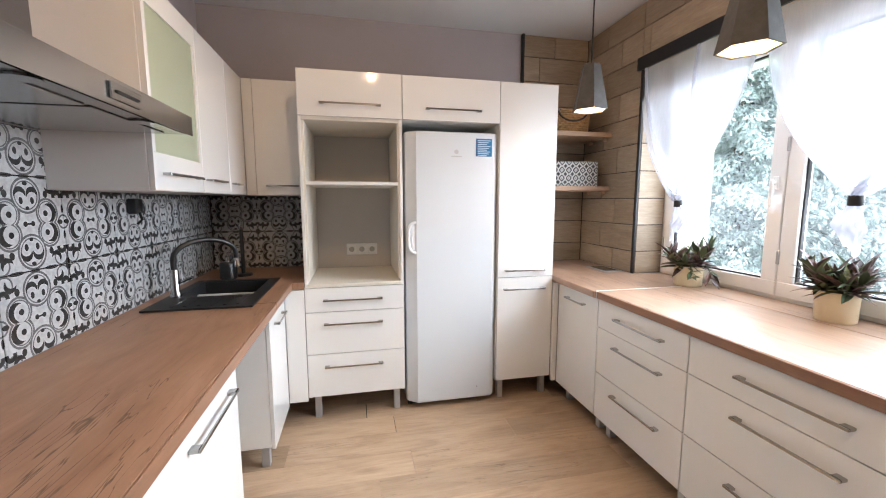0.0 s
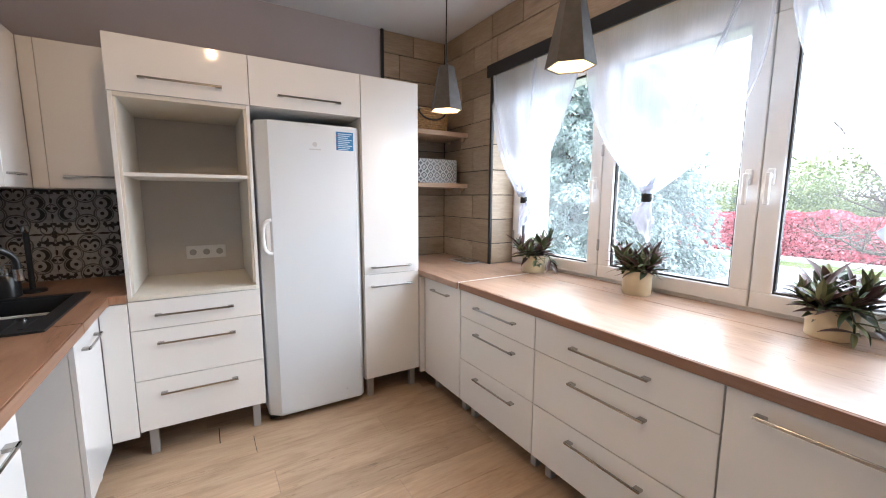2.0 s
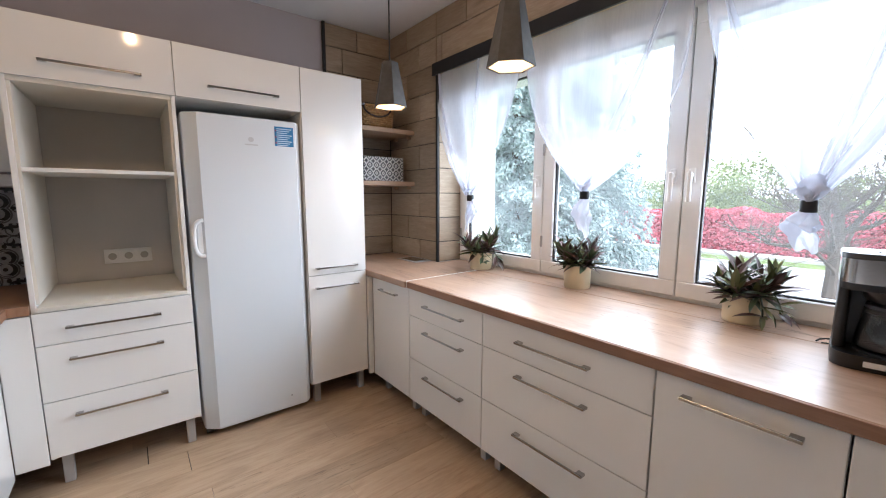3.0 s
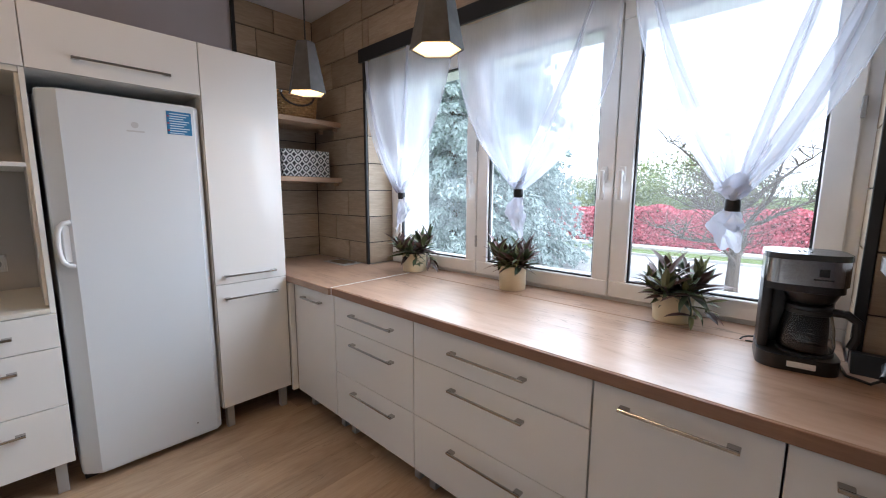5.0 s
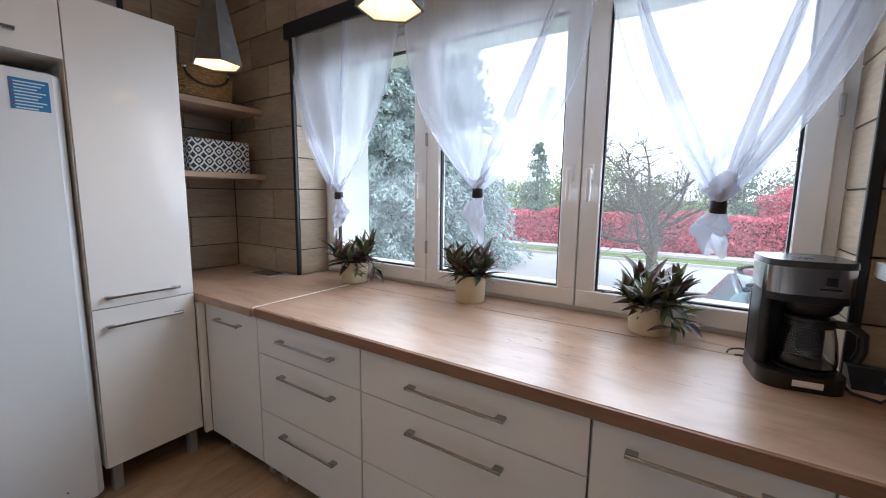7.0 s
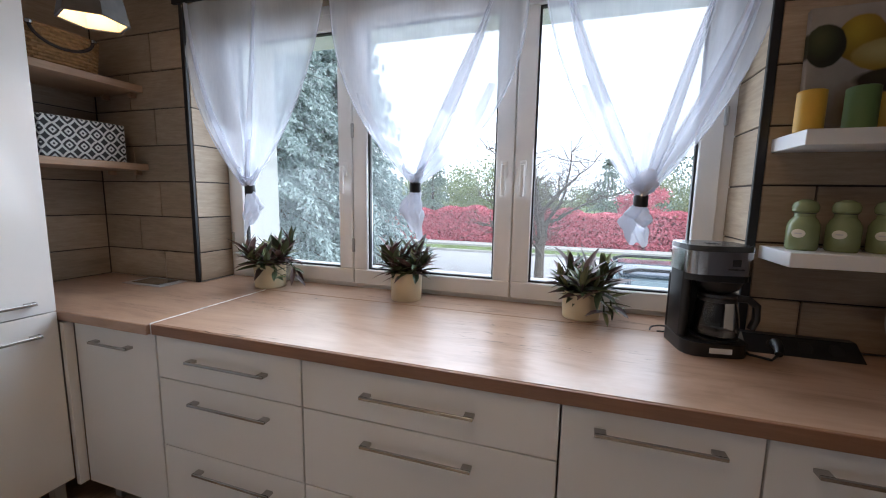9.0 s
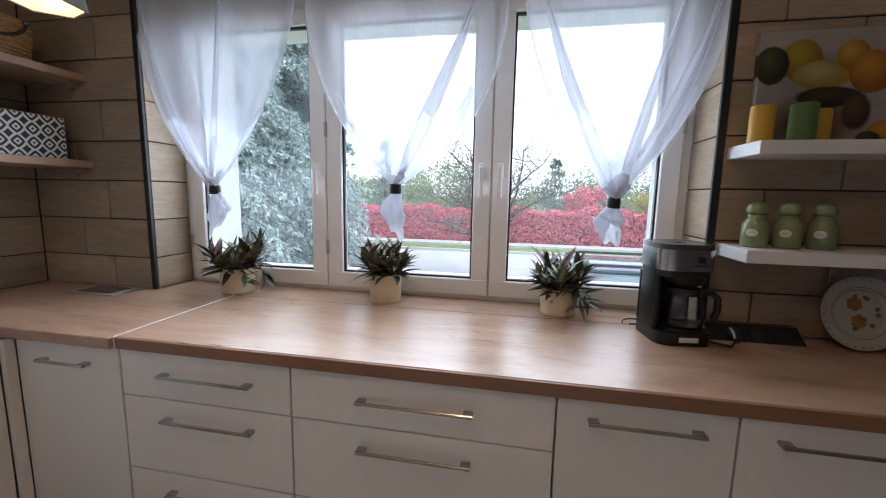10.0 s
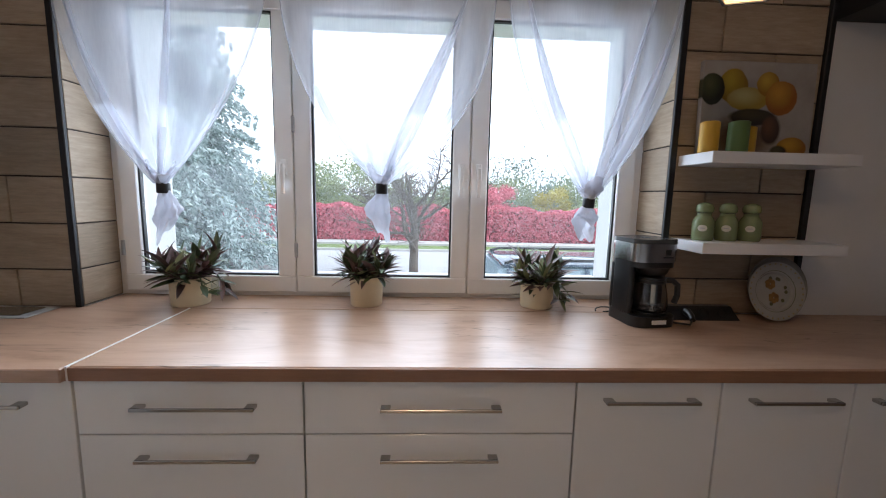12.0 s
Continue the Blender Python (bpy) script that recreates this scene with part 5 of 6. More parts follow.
part("lid_ring", ring_solid([(0.0295, 0.1125), (0.0300, 0.1145)], 28), GASKET, jar)
bm = bmesh.new()
lab = [[bm.verts.new((-0.0462 * math.cos(0.42 * u), -0.0462 * math.sin(0.42 * u), 0.052 + 0.013 * w * math.sqrt(max(0.0, 1 - u * u)))) for w in (-1, 1)] for u in (-1 + k / 6 for k in range(13))]
for a, b in zip(lab, lab[1:]):
    bm.faces.new((a[0], b[0], b[1], a[1]))
bmesh.ops.remove_doubles(bm, verts=bm.verts, dist=1e-5)
label_part = part("oval_label", bm, JAR_LABEL, jar, "cream oval label")
part("print_bar", boxes((-0.0474, -0.0464, -0.010, 0.009, 0.050, 0.054)), LEG, label_part)
for k, jy in enumerate((-0.235, -0.332, -0.430)):
    m = pose(1.735, jy, 1.1985, 0, 0, -38) @ Matrix.Diagonal((0.88, 0.88, 0.97, 1))
    if k == 0:
        jar.matrix_world = m
    else:
        copy_thing(jar, pose(1.735, jy, 1.1985, 0, 0, -38))
WAX_Y = material("yellow_wax", (0.62, 0.36, 0.035), 0.45, Subsurface_Weight=0.0)
WAX_G = material("green_wax", (0.115, 0.19, 0.055), 0.45)
for m in (WAX_Y, WAX_G):
    bump(m, noise_at(m, coords(m), 30, 3), 0.15, 0.003)
WICK = material("wick", (0.05, 0.04, 0.03), 0.9)
for x, y, r, h, m, word in ((1.715, -0.205, 0.034, 0.118, WAX_Y, "yellow"), (1.715, -0.320, 0.036, 0.122, WAX_G, "green"), (1.765, -0.395, 0.032, 0.112, WAX_Y, "yellow")):
    c = thing("pillar_candle", (x, y, 1.5385), word + " pillar candle on a white shelf", "candle", "pillar candles")
    part("wax", ring_solid([(r - 0.003, 0), (r, 0.003), (r, h - 0.004), (r - 0.006, h), (r - 0.016, h - 0.003), (0.004, h - 0.006)], 32, (x, y, 1.5385)), m, c, smooth=True)
    part("wick", tube([(x, y, 1.5385 + h - 0.008), (x + 0.001, y, 1.5385 + h + 0.006)], 0.0012, 6), WICK, c)

CANVAS = material("fruit_canvas_print", (0.34, 0.31, 0.27), 0.8)
cv_sep = CANVAS.node_tree.nodes.new("ShaderNodeSeparateXYZ")
link(CANVAS, coords(CANVAS), cv_sep.inputs[0])
cv_noise = noise_at(CANVAS, coords(CANVAS), 9, 4)


def print_reach(cy, cz, ry, rz):
    """Distance from a spot of the print in units of its half axes, slightly uneven."""
    a = maths(CANVAS, "MULTIPLY", maths(CANVAS, "ADD", cv_sep.outputs[1], cy), 1 / ry)
    b = maths(CANVAS, "MULTIPLY", maths(CANVAS, "SUBTRACT", cv_sep.outputs[2], cz), 1 / rz)
    d = maths(CANVAS, "SQRT", maths(CANVAS, "ADD", maths(CANVAS, "MULTIPLY", a, a), maths(CANVAS, "MULTIPLY", b, b)))
    return maths(CANVAS, "ADD", d, maths(CANVAS, "MULTIPLY", maths(CANVAS, "SUBTRACT", cv_noise, 0.5), 0.35))


# background, a painted brown shadow round the candles, then each printed fruit or leaf: light colour, dark colour,
# centre, half axes, softness
canvas_color = ramp(CANVAS, cv_noise, [(0.3, (0.30, 0.27, 0.24)), (0.7, (0.38, 0.35, 0.32))])
for light, dark_c, cy, cz, ry, rz, soft in (
        # soft brown shadow behind the candles, painted into the canvas colour
        ((0.16, 0.09, 0.05), (0.20, 0.13, 0.08), -0.06, 0.07, 0.17, 0.10, 0.5),
        ((0.46, 0.33, 0.03), (0.24, 0.14, 0.01), -0.11, 0.275, 0.062, 0.070, 0.08), ((0.50, 0.42, 0.16), (0.34, 0.22, 0.03), -0.045, 0.225, 0.090, 0.048, 0.10),
        ((0.48, 0.31, 0.04), (0.26, 0.13, 0.01), 0.035, 0.285, 0.048, 0.050, 0.08), ((0.48, 0.24, 0.03), (0.25, 0.09, 0.01), 0.095, 0.232, 0.070, 0.068, 0.06),
        ((0.48, 0.27, 0.03), (0.26, 0.11, 0.01), 0.155, 0.035, 0.066, 0.046, 0.08), ((0.07, 0.075, 0.03), (0.015, 0.017, 0.008), -0.195, 0.262, 0.052, 0.066, 0.08),
        ((0.06, 0.045, 0.02), (0.02, 0.014, 0.008), -0.02, 0.155, 0.105, 0.036, 0.18), ((0.10, 0.05, 0.03), (0.03, 0.015, 0.01), 0.06, 0.105, 0.045, 0.062, 0.25), ((0.07, 0.06, 0.025), (0.02, 0.016, 0.008), 0.10, 0.02, 0.04, 0.028, 0.25)):
    body_c = ramp(CANVAS, print_reach(cy - 0.2 * ry, cz + 0.3 * rz, ry, rz), [(0.15, light), (1.0, dark_c)])
    mask = ramp(CANVAS, print_reach(cy, cz, ry, rz), [(1.0 - soft, (1, 1, 1)), (1.0, (0, 0, 0))])
    canvas_color = mixed(CANVAS, mask, canvas_color, body_c)
link(CANVAS, canvas_color, principled(CANVAS).inputs["Base Color"])
bump(CANVAS, noise_at(CANVAS, coords(CANVAS), 500, 2), 0.15, 0.001)
pic = thing("canvas_picture", (0, 0, 0), "canvas print of lemons and oranges leaning on the wall", "picture")
part("canvas", boxes((-0.012, 0.012, -0.235, 0.235, 0.0, 0.372), bevel=0.002), CANVAS, pic)
pic.matrix_world = pose(1.800, -0.452, 1.540, 0, 2.4, 0)

PORCELAIN = painted("porcelain", (0.38, 0.37, 0.34), 0.12, 0.05, 10, 0.02)
GLASSWARE = material("cut_glass", (0.40, 0.40, 0.36), 0.08, Transmission_Weight=0.4, IOR=1.3)
bump(GLASSWARE, noise_at(GLASSWARE, coords(GLASSWARE), 90, 2), 0.6, 0.004)
GILT = material("worn_gilt", (0.34, 0.27, 0.15), 0.3, 0.5)
PETAL = painted("brown_petal", (0.22, 0.12, 0.035), 0.4, 0.3, 60, 0.02)
STALK = painted("dull_green_print", (0.10, 0.10, 0.05), 0.4, 0.3, 60, 0.02)


def plate(name, label, r, mat, x, y, tilt, deco):
    p = thing(name, (0, 0, 0), label, "plate")
    part("dish", ring_solid([(r * 0.5, 0), (r * 0.55, -0.001), (r * 0.66, 0.010), (r, 0.020), (r, 0.023), (r * 0.66, 0.013), (r * 0.6, 0.004), (0.01, 0.0035)], 48), mat, p, smooth=True)
    if deco:
        rnd = random.Random(5)
        for fx, fy in ((-0.028, 0.0), (0.030, 0.012)):
            for k in range(6):
                a = k * math.pi / 3 + fx
                part("petal", ring_solid([(0.011, 0.0042), (0.009, 0.0048)], 9, (fx + 0.013 * math.cos(a), fy + 0.013 * math.sin(a), 0)), PETAL, p)
        for k in range(9):
            a = rnd.uniform(0, 6.28)
            part("leaf_print", ring_solid([(0.008, 0.0042), (0.006, 0.0047)], 7, (0.055 * math.cos(a), 0.055 * math.sin(a), 0)), STALK, p)
        for k in range(30):
            a = 2 * math.pi * k / 30
            part("rim_bead", ring_solid([(0.0045, 0.0), (0.004, 0.0012), (0.001, 0.002)], 7, (r * 0.93 * math.cos(a), r * 0.93 * math.sin(a), 0.0205)), GILT, p)
        part("rim_line", ring_solid([(r * 0.70, 0.0148), (r * 0.715, 0.0155)], 48, close=False), STALK, p)
    p.matrix_world = pose(x, y, RT + r * math.sin(radians(tilt)) + 0.002, 0, -tilt, 0)
    return p


plate("dinner_plate", "white porcelain plate with brown rose print leaning upright", 0.122, PORCELAIN, 1.757, -0.582, 78, True)
plate("glass_plate", "cut glass plate leaning behind a porcelain plate", 0.131, GLASSWARE, 1.785, -0.608, 80, False)
structure("trim_beam", boxes((0.9, 1.828, -1.05, -0.754, 2.085, 2.20)), BLACK_TRIM, "black painted beam beside the shelf wall", "trim")

# ---- potted plants ----
POT = painted("cream_pot_glaze", (0.70, 0.61, 0.42), 0.4, 0.06, 6, 0.05)
SOIL = painted("potting_soil", (0.03, 0.02, 0.014), 0.95, 0.4, 60, 0.5)
LEAF_MATS = []
for n, (a, b) in enumerate((((0.036, 0.058, 0.027), (0.095, 0.130, 0.060)), ((0.055, 0.033, 0.032), (0.17, 0.100, 0.092)), ((0.085, 0.100, 0.042), (0.24, 0.26, 0.12)))):
    m = material("plant_leaf", a, 0.35)
    info = m.node_tree.nodes.new("ShaderNodeObjectInfo")
    link(m, mixed(m, info.outputs["Random"], a, b), principled(m).inputs["Base Color"])
    bump(m, noise_at(m, coords(m, (1, 8, 1)), 60, 2), 0.2, 0.001)
    LEAF_MATS.append(m)


def leaf_mesh(length, width, curl, mat):
    """A folded lance-shaped leaf that grows along +x and bends down."""
    bm = bmesh.new()
    rows = []
    for k in range(8):
        u = k / 7
        w = width * math.sin(math.pi * min(1, 0.16 + 0.84 * u)) ** 0.8 * (1 - 0.2 * u)
        w = max(w, 0.0005)
        x, z = length * u * (1 - 0.15 * curl * u), -curl * length * 0.5 * u * u + 0.12 * length * u
        rows.append([bm.verts.new((x, -w, z + w * 0.32)), bm.verts.new((x, 0, z)), bm.verts.new((x, w, z + w * 0.32))])
    for a, b in zip(rows, rows[1:]):
        bm.faces.new((a[0], b[0], b[1], a[1]))
        bm.faces.new((a[1], b[1], b[2], a[2]))
    return mesh_from(bm, "leaf", mat, True)


LEAVES = [leaf_mesh(l, w, c, LEAF_MATS[n % 3]) for n, (l, w, c) in enumerate(((0.115, 0.0150, 0.2), (0.13, 0.0160, 0.5), (0.10, 0.0145, 0.15), (0.11, 0.0165, 0.8), (0.135, 0.0140, 0.45), (0.09, 0.014, 0.25)))]


def potted_plant(x, y, r, h, seed, trail, label, stems):
    rnd = random.Random(seed)
    p = thing("potted_plant", (x, y, RT), label, "plant", "potted plants by the window")
    pot = part("pot", ring_solid([(r * 0.93, 0.0), (r * 0.97, 0.004), (r, h - 0.004), (r * 0.985, h), (r * 0.92, h), (r * 0.91, h - 0.02)], 40, (x, y, RT)), POT, p, smooth=True)
    part("soil", ring_solid([(r * 0.915, h - 0.022), (r * 0.90, h - 0.014)], 28, (x, y, RT)), SOIL, p)

    def leaf(at, yaw, lift, size):
        ob = new("leaf", LEAVES[rnd.randrange(len(LEAVES))])
        ob.parent = p
        ob.matrix_local = pose(*at) @ pose(0, 0, 0, 0, 0, yaw) @ pose(0, 0, 0, 0, -lift, 0) @ pose(0, 0, 0, rnd.uniform(-25, 25)) @ Matrix.Diagonal((size, size, size, 1))
    for n in range(stems):
        a = 360 * n / stems + rnd.uniform(-20, 20)
        d = r * rnd.uniform(0.1, 0.75)
        base = Vector((d * math.cos(radians(a)), d * math.sin(radians(a)), h - 0.01))
        tall = rnd.uniform(0.045, 0.125) * (1.25 - 0.6 * d / r)
        lean = Vector((math.cos(radians(a)) * rnd.uniform(0.5, 1.9), math.sin(radians(a)) * rnd.uniform(0.5, 1.9), 1)).normalized()
        tip = base + lean * tall
        st = tube([Vector((x, y, RT)) + base, Vector((x, y, RT)) + tip], 0.004, 6)
        part("stem", st, LEAF_MATS[1], p)
        turn = rnd.uniform(0, 360)
        for k in range(18):
            turn += 137.5
            leaf(tip - lean * tall * 0.75 * (k / 14), turn, 66 - k * 4.2 + rnd.uniform(-18, 18), rnd.uniform(0.68, 1.18))
    for k in range(trail):
        a = rnd.uniform(-70, 70) - 90
        e = Vector((math.cos(radians(a)), math.sin(radians(a)), 0))
        pts = [e * r * 0.8 + Vector((0, 0, h)), e * (r * 1.25) + Vector((0, 0, h + 0.012)), e * (r * 1.5) + Vector((0, 0, h - 0.025)), e * (r * 1.55) + Vector((0, 0, h - 0.06))]
        part("trailing_stem", tube([Vector((x, y, RT)) + q for q in pts], 0.0035, 6), LEAF_MATS[0], p)
        for q in pts[1:]:
            for _ in range(3):
                leaf(q, a + rnd.uniform(-90, 90), rnd.uniform(-50, 25), rnd.uniform(0.6, 0.95))


potted_plant(1.905, 1.895, 0.078, 0.118, 4, 2, "dark-leaved plant in a cream pot with trailing shoots", 11)
potted_plant(1.925, 1.140, 0.072, 0.128, 12, 0, "dense dark green plant in a cream pot", 12)
potted_plant(1.925, 0.372, 0.074, 0.110, 21, 2, "purple-green plant in a low cream pot", 11)

# ---- pieces: tiles and planks ----
def piece(name, me, at, parent):
    ob = new(name, me)
    ob.parent = parent
    ob.location = at
    return ob


PIECE_MESH = {}


def slab_mesh(key, dims, mat, bevel=0.0015):
    """A shared slab mesh; dims are local limits."""
    if key not in PIECE_MESH:
        PIECE_MESH[key] = mesh_from(boxes(dims, bevel=bevel), key[0], mat)
    return PIECE_MESH[key]


ROWS_Z = [RT + 0.001, 1.020, 1.207, 1.393, 1.580, 1.766, 1.953, 2.140, 2.326, 2.513, ZC - 0.001]
J = 0.0030  # half a joint


def wood_tile(axis, c0, c1, z0, z1, depth, parent):
    """One wood-look tile between c0 and c1. axis: the wall it lies on (e east, n north, s and t the two reveals, u the reveal's ceiling)."""
    w, h = c1 - c0 - 2 * J, z1 - z0 - 2 * J
    if w < 0.012 or h < 0.012:
        return
    key = ("tile", axis, round(w, 3), round(h, 3))
    c, z = (c0 + c1) / 2, (z0 + z1) / 2
    if axis == "e":
        piece("tile", slab_mesh(key, (-0.006, 0.006, -w / 2, w / 2, -h / 2, h / 2), TILE_WOOD), (1.8345, c, z), parent)
    elif axis == "n":
        piece("tile", slab_mesh(key, (-w / 2, w / 2, -0.006, 0.006, -h / 2, h / 2), TILE_WOOD_X), (c, YB - 0.0055, z), parent)
    elif axis in "st":
        piece("tile", slab_mesh(key, (-w / 2, w / 2, -0.004, 0.004, -h / 2, h / 2), TILE_WOOD_X), (c, WY1 - 0.0035 if axis == "t" else WY0 + 0.0035, z), parent)


structure("trim_grout_bed", boxes((1.8385, 1.8395, -0.729, WY0, RT, ZC - 0.002), (1.8385, 1.8395, WY1, YB - 0.001, RT, ZC - 0.002), (1.8385, 1.8395, WY0, WY1, WZ1, ZC - 0.002), (1.262, 1.8384, YB - 0.0025, YB - 0.001, RT, ZC - 0.002),
                                  (1.8405, 2.058, WY1 - 0.0018, WY1 - 0.0005, RT, WZ1 - 0.001), (1.8405, 2.058, WY0 + 0.0005, WY0 + 0.0018, RT, WZ1 - 0.001), (1.8405, 2.058, WY0 + 0.002, WY1 - 0.002, WZ1 - 0.0018, WZ1 - 0.0005)), GROUT, "dark grout between wood-look tiles", "trim")
for n, (z0, z1) in enumerate(zip(ROWS_Z, ROWS_Z[1:])):
    odd = n % 2
    for a, b in ((WY1 + 0.012, 2.70 if odd else 2.53), (2.70 if odd else 2.53, YB - 0.012)):
        wood_tile("e", a, b, z0, z1, 0, wall_east)
    cut = -0.53 if odd else -0.30
    for a, b in ((-0.729, cut), (cut, WY0 - 0.014)):
        wood_tile("e", a, b, z0, z1, 0, wall_east)
    for a, b in ((1.262, 1.53 if odd else 1.40), (1.53 if odd else 1.40, 1.828)):
        wood_tile("n", a, b, z0, z1, 0, wall_north)
    if z1 < WZ1:
        for side in "st":
            wood_tile(side, 1.842, 2.058, z0, z1, 0, wall_east)
    elif z0 < WZ1:
        for side in "st":
            wood_tile(side, 1.842, 2.058, z0, WZ1 - 0.009, 0, wall_east)
    if z1 > WZ1 + 0.03:
        y, k = WY0 - 0.0138, 0
        while y < WY1 + 0.0118:
            e = min(WY1 + 0.0118, y + (0.34 if (k == 0 and odd) else 0.60))
            wood_tile("e", y, e, max(z0, WZ1 + 0.004), z1, 0, wall_east)
            y, k = e, k + 1
for k in range(4):
    a, b = WY0 + 0.008 + k * 0.606, WY0 + 0.008 + (k + 1) * 0.606
    w = b - a - 2 * J
    piece("tile", slab_mesh(("tile", "u", round(w, 3)), (-0.105, 0.105, -w / 2, w / 2, -0.004, 0.004), TILE_WOOD), (1.949, (a + b) / 2, WZ1 - 0.0035), wall_east)

# patterned splashback tiles, 295 mm, one mirrored scroll motif each
PATTERN_TILE = material("patterned_cement_tile", (0.6, 0.6, 0.58), 0.32)
pt_sep = PATTERN_TILE.node_tree.nodes.new("ShaderNodeSeparateXYZ")
link(PATTERN_TILE, coords(PATTERN_TILE), pt_sep.inputs[0])
PU = maths(PATTERN_TILE, "ADD", pt_sep.outputs[0], pt_sep.outputs[1])
PER = 0.295


def cell(value):
    a = maths(PATTERN_TILE, "FRACT", maths(PATTERN_TILE, "ADD", maths(PATTERN_TILE, "MULTIPLY", value, 1 / PER), 0.5))
    return maths(PATTERN_TILE, "SUBTRACT", a, 0.5)


pu, pvv = maths(PATTERN_TILE, "ABSOLUTE", cell(PU)), cell(pt_sep.outputs[2])
pva = maths(PATTERN_TILE, "ABSOLUTE", pvv)


def reach(u, v, cu, cv, su=1.0, sv=1.0):
    a = maths(PATTERN_TILE, "MULTIPLY", maths(PATTERN_TILE, "SUBTRACT", u, cu), su)
    b = maths(PATTERN_TILE, "MULTIPLY", maths(PATTERN_TILE, "SUBTRACT", v, cv), sv)
    return maths(PATTERN_TILE, "SQRT", maths(PATTERN_TILE, "ADD", maths(PATTERN_TILE, "MULTIPLY", a, a), maths(PATTERN_TILE, "MULTIPLY", b, b)))


def ring(d, r, w):
    return maths(PATTERN_TILE, "LESS_THAN", maths(PATTERN_TILE, "ABSOLUTE", maths(PATTERN_TILE, "SUBTRACT", d, r)), w)


def disc(d, r):
    return maths(PATTERN_TILE, "LESS_THAN", d, r)


def either(*a):
    out = a[0]
    for b in a[1:]:
        out = maths(PATTERN_TILE, "MAXIMUM", out, b)
    return out


def both(a, b):
    return maths(PATTERN_TILE, "MULTIPLY", a, b)


def crescent(cu, cv, r, du, dv):
    """A disc with a second, slightly smaller disc cut out of it."""
    return both(disc(reach(pu, pva, cu, cv), r), maths(PATTERN_TILE, "GREATER_THAN", reach(pu, pva, cu + du, cv + dv), r * 0.92))


medal = reach(pu, pva, 0.0, 0.30)
curl = reach(pu, pva, 0.265, 0.112)
bloom = reach(pu, pva, 0.5, 0.5)
outside_medal = maths(PATTERN_TILE, "GREATER_THAN", medal, 0.185)
ink = either(
    crescent(0.080, 0.315, 0.078, 0.0, -0.050), disc(reach(pu, pva, 0.074, 0.245, 1.2, 0.8), 0.030), disc(reach(pu, pva, 0.0, 0.425, 0.7, 1.0), 0.022), disc(reach(pu, pva, 0.0, 0.165, 0.8, 1.0), 0.020),
    crescent(0.295, 0.112, 0.104, -0.058, -0.012), disc(reach(pu, pva, 0.240, 0.105), 0.033), disc(reach(pu, pva, 0.05, 0.0), 0.028), disc(reach(pu, pva, 0.0, 0.0, 0.3, 1.6), 0.017),
    crescent(0.335, 0.395, 0.074, -0.020, 0.044), disc(reach(pu, pva, 0.265, 0.315, 1.0, 0.8), 0.032), both(ring(reach(pu, pva, 0.43, 0.29), 0.050, 0.024), maths(PATTERN_TILE, "GREATER_THAN", pva, 0.275)),
    disc(reach(pu, pva, 0.445, 0.0, 0.8, 1.2), 0.034), disc(reach(pu, pva, 0.5, 0.15, 1.4, 0.5), 0.026), disc(reach(pu, pva, 0.5, 0.5, 1.0, 0.6), 0.042), disc(reach(pu, pva, 0.24, 0.5, 0.30, 1.4), 0.030), disc(reach(pu, pva, 0.0, 0.5, 0.35, 1.6), 0.028))
thin = either(
    ring(medal, 0.182, 0.012), ring(medal, 0.148, 0.007), both(ring(curl, 0.150, 0.012), outside_medal), both(ring(curl, 0.122, 0.007), outside_medal),
    ring(reach(pu, pva, 0.40, 0.40), 0.092, 0.010), ring(reach(pu, pva, 0.5, 0.0), 0.075, 0.010))
pt_n = noise_at(PATTERN_TILE, coords(PATTERN_TILE), 60, 4)
pale = ramp(PATTERN_TILE, pt_n, [(0.3, (0.40, 0.405, 0.405)), (0.7, (0.56, 0.565, 0.565))])
dark = ramp(PATTERN_TILE, pt_n, [(0.3, (0.012, 0.012, 0.014)), (0.75, (0.05, 0.048, 0.046))])
fine = ramp(PATTERN_TILE, pt_n, [(0.3, (0.10, 0.10, 0.102)), (0.7, (0.19, 0.19, 0.188))])
link(PATTERN_TILE, mixed(PATTERN_TILE, ink, mixed(PATTERN_TILE, thin, pale, fine), dark), principled(PATTERN_TILE).inputs["Base Color"])
bump(PATTERN_TILE, pt_n, 0.08, 0.001)

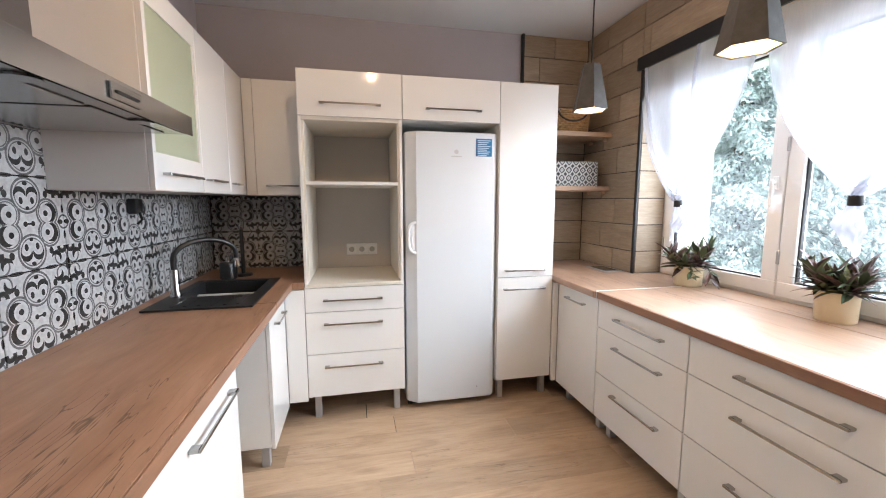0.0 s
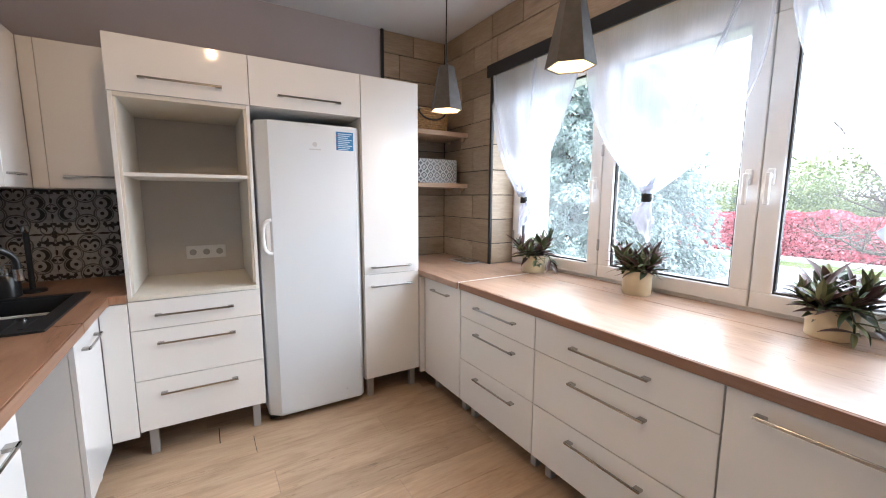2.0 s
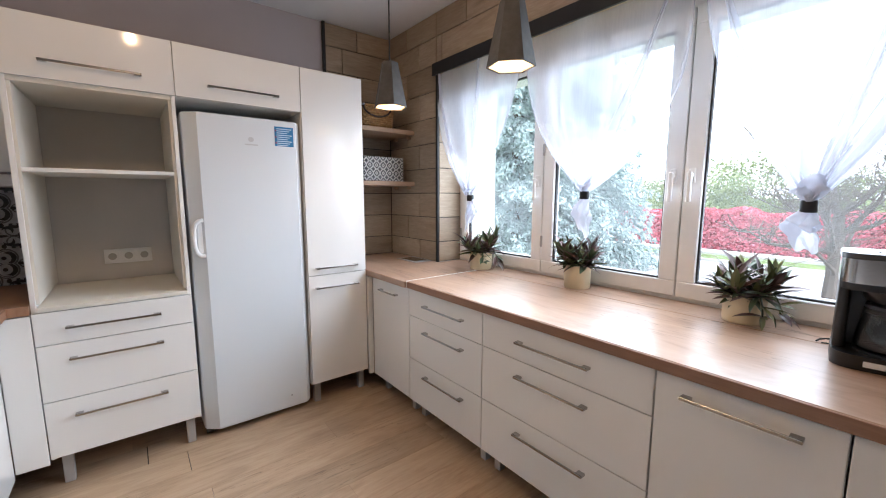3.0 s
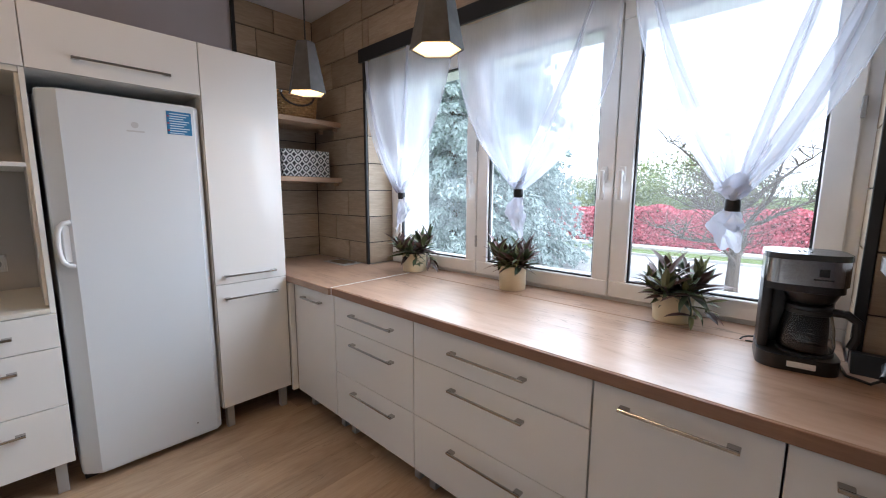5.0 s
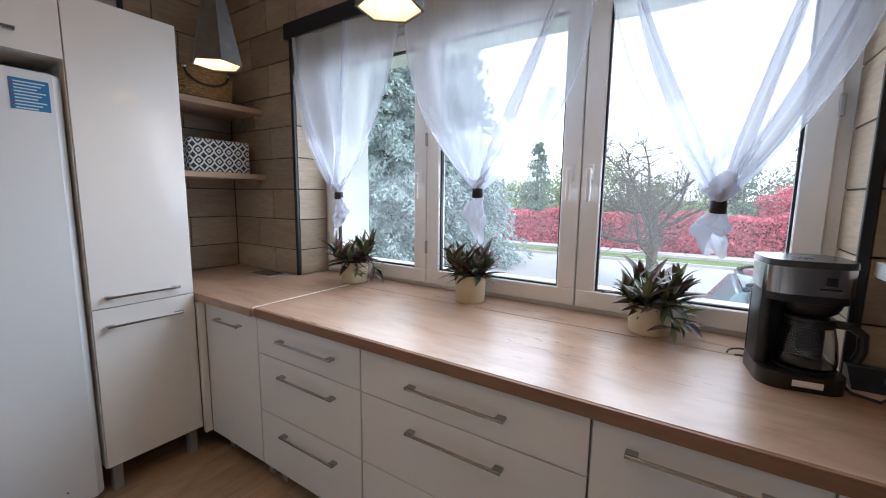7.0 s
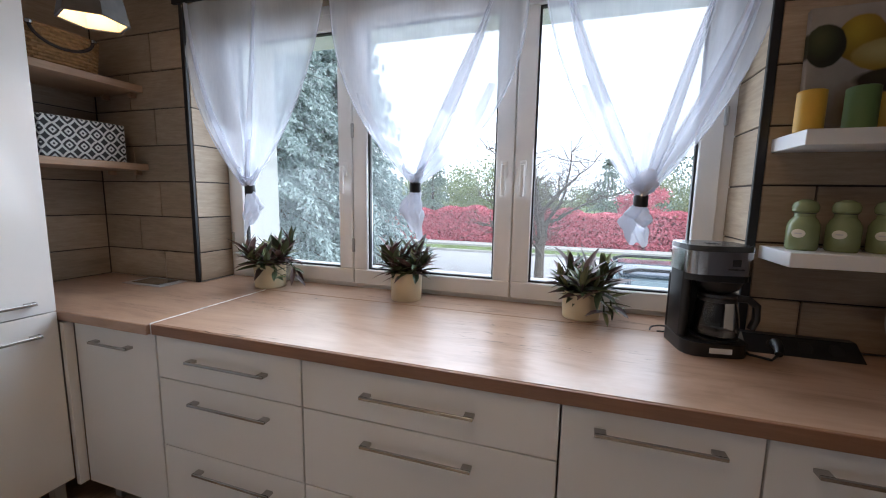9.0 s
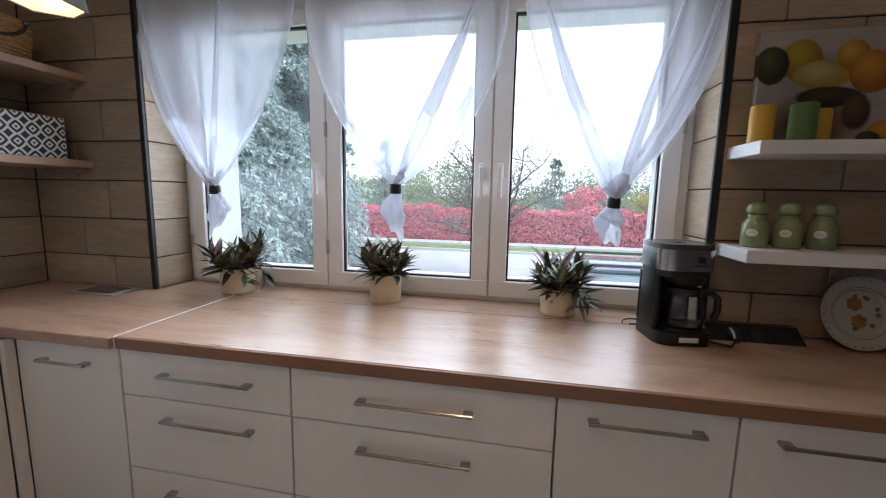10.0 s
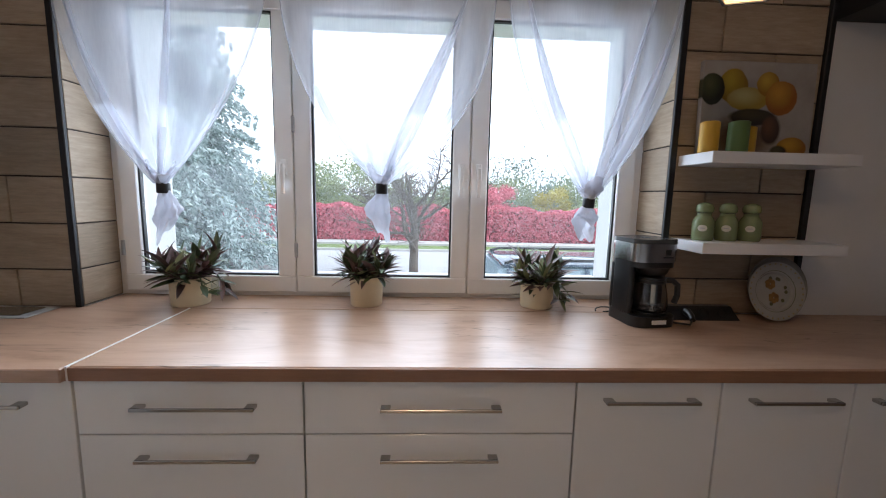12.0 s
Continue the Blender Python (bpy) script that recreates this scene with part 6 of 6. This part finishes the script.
PT = 0.295
structure("trim_splash_bed", boxes((XL + 0.0005, XL + 0.002, -0.75, YB - 0.001, LT, 1.60), (XL + 0.002, -0.389, YB - 0.002, YB - 0.0005, LT, 1.409)), GROUT, "dark grout behind patterned tiles", "trim")
for r in range(3):
    zc = 1.155 - PT / 2 + r * PT
    for k in range(-8, 6):
        yc = 1.53 + PT / 2 + k * PT
        ztop = 1.409 if yc - PT / 2 > 1.45 else 1.597
        z0, z1 = max(LT + 0.001, zc - PT / 2 + 0.0022), min(ztop, zc + PT / 2 - 0.0022)
        y0, y1 = max(-0.75, yc - PT / 2 + 0.0022), min(YB - 0.012, yc + PT / 2 - 0.0022)
        if z1 - z0 > 0.02 and y1 - y0 > 0.02:
            key = ("tile", "w", round(y0 - yc, 3), round(y1 - yc, 3), round(z0 - zc, 3), round(z1 - zc, 3))
            piece("tile", slab_mesh(key, (-0.004, 0.004, y0 - yc, y1 - yc, z0 - zc, z1 - zc), PATTERN_TILE), (XL + 0.0055, yc, zc), wall_west)
    for k in range(3):
        xc = XL + 0.012 + PT / 2 + k * PT
        z0, z1 = max(LT + 0.001, zc - PT / 2 + 0.0022), min(1.409, zc + PT / 2 - 0.0022)
        x0, x1 = xc - PT / 2 + 0.0012, min(-0.389, xc + PT / 2 - 0.0012)
        if z1 - z0 > 0.02 and x1 - x0 > 0.02:
            key = ("tile", "nw", round(x1 - xc, 3), round(z0 - zc, 3), round(z1 - zc, 3))
            piece("tile", slab_mesh(key, (x0 - xc, x1 - xc, -0.004, 0.004, z0 - zc, z1 - zc), PATTERN_TILE), (xc, YB - 0.0055, zc), wall_north)

# floor planks
prng = random.Random(11)
PW, PL = 0.192, 1.29
y, row = YN, 0
while y < YB - 0.01:
    y1 = min(YB, y + PW)
    x = XL - prng.uniform(0.0, PL)
    while x < XR:
        a, b = max(XL, x), min(XR, x + PL)
        if b - a > 0.03:
            key = ("plank", round(b - a, 2), round(y1 - y, 3))
            w = round(b - a, 2)
            piece("plank", slab_mesh(key, (0.0003, w - 0.0003, 0.0003, y1 - y - 0.0003, -0.008, 0.0), PLANK, 0.0006), (a, y, 0), floor)
        x += PL
    y, row = y1, row + 1
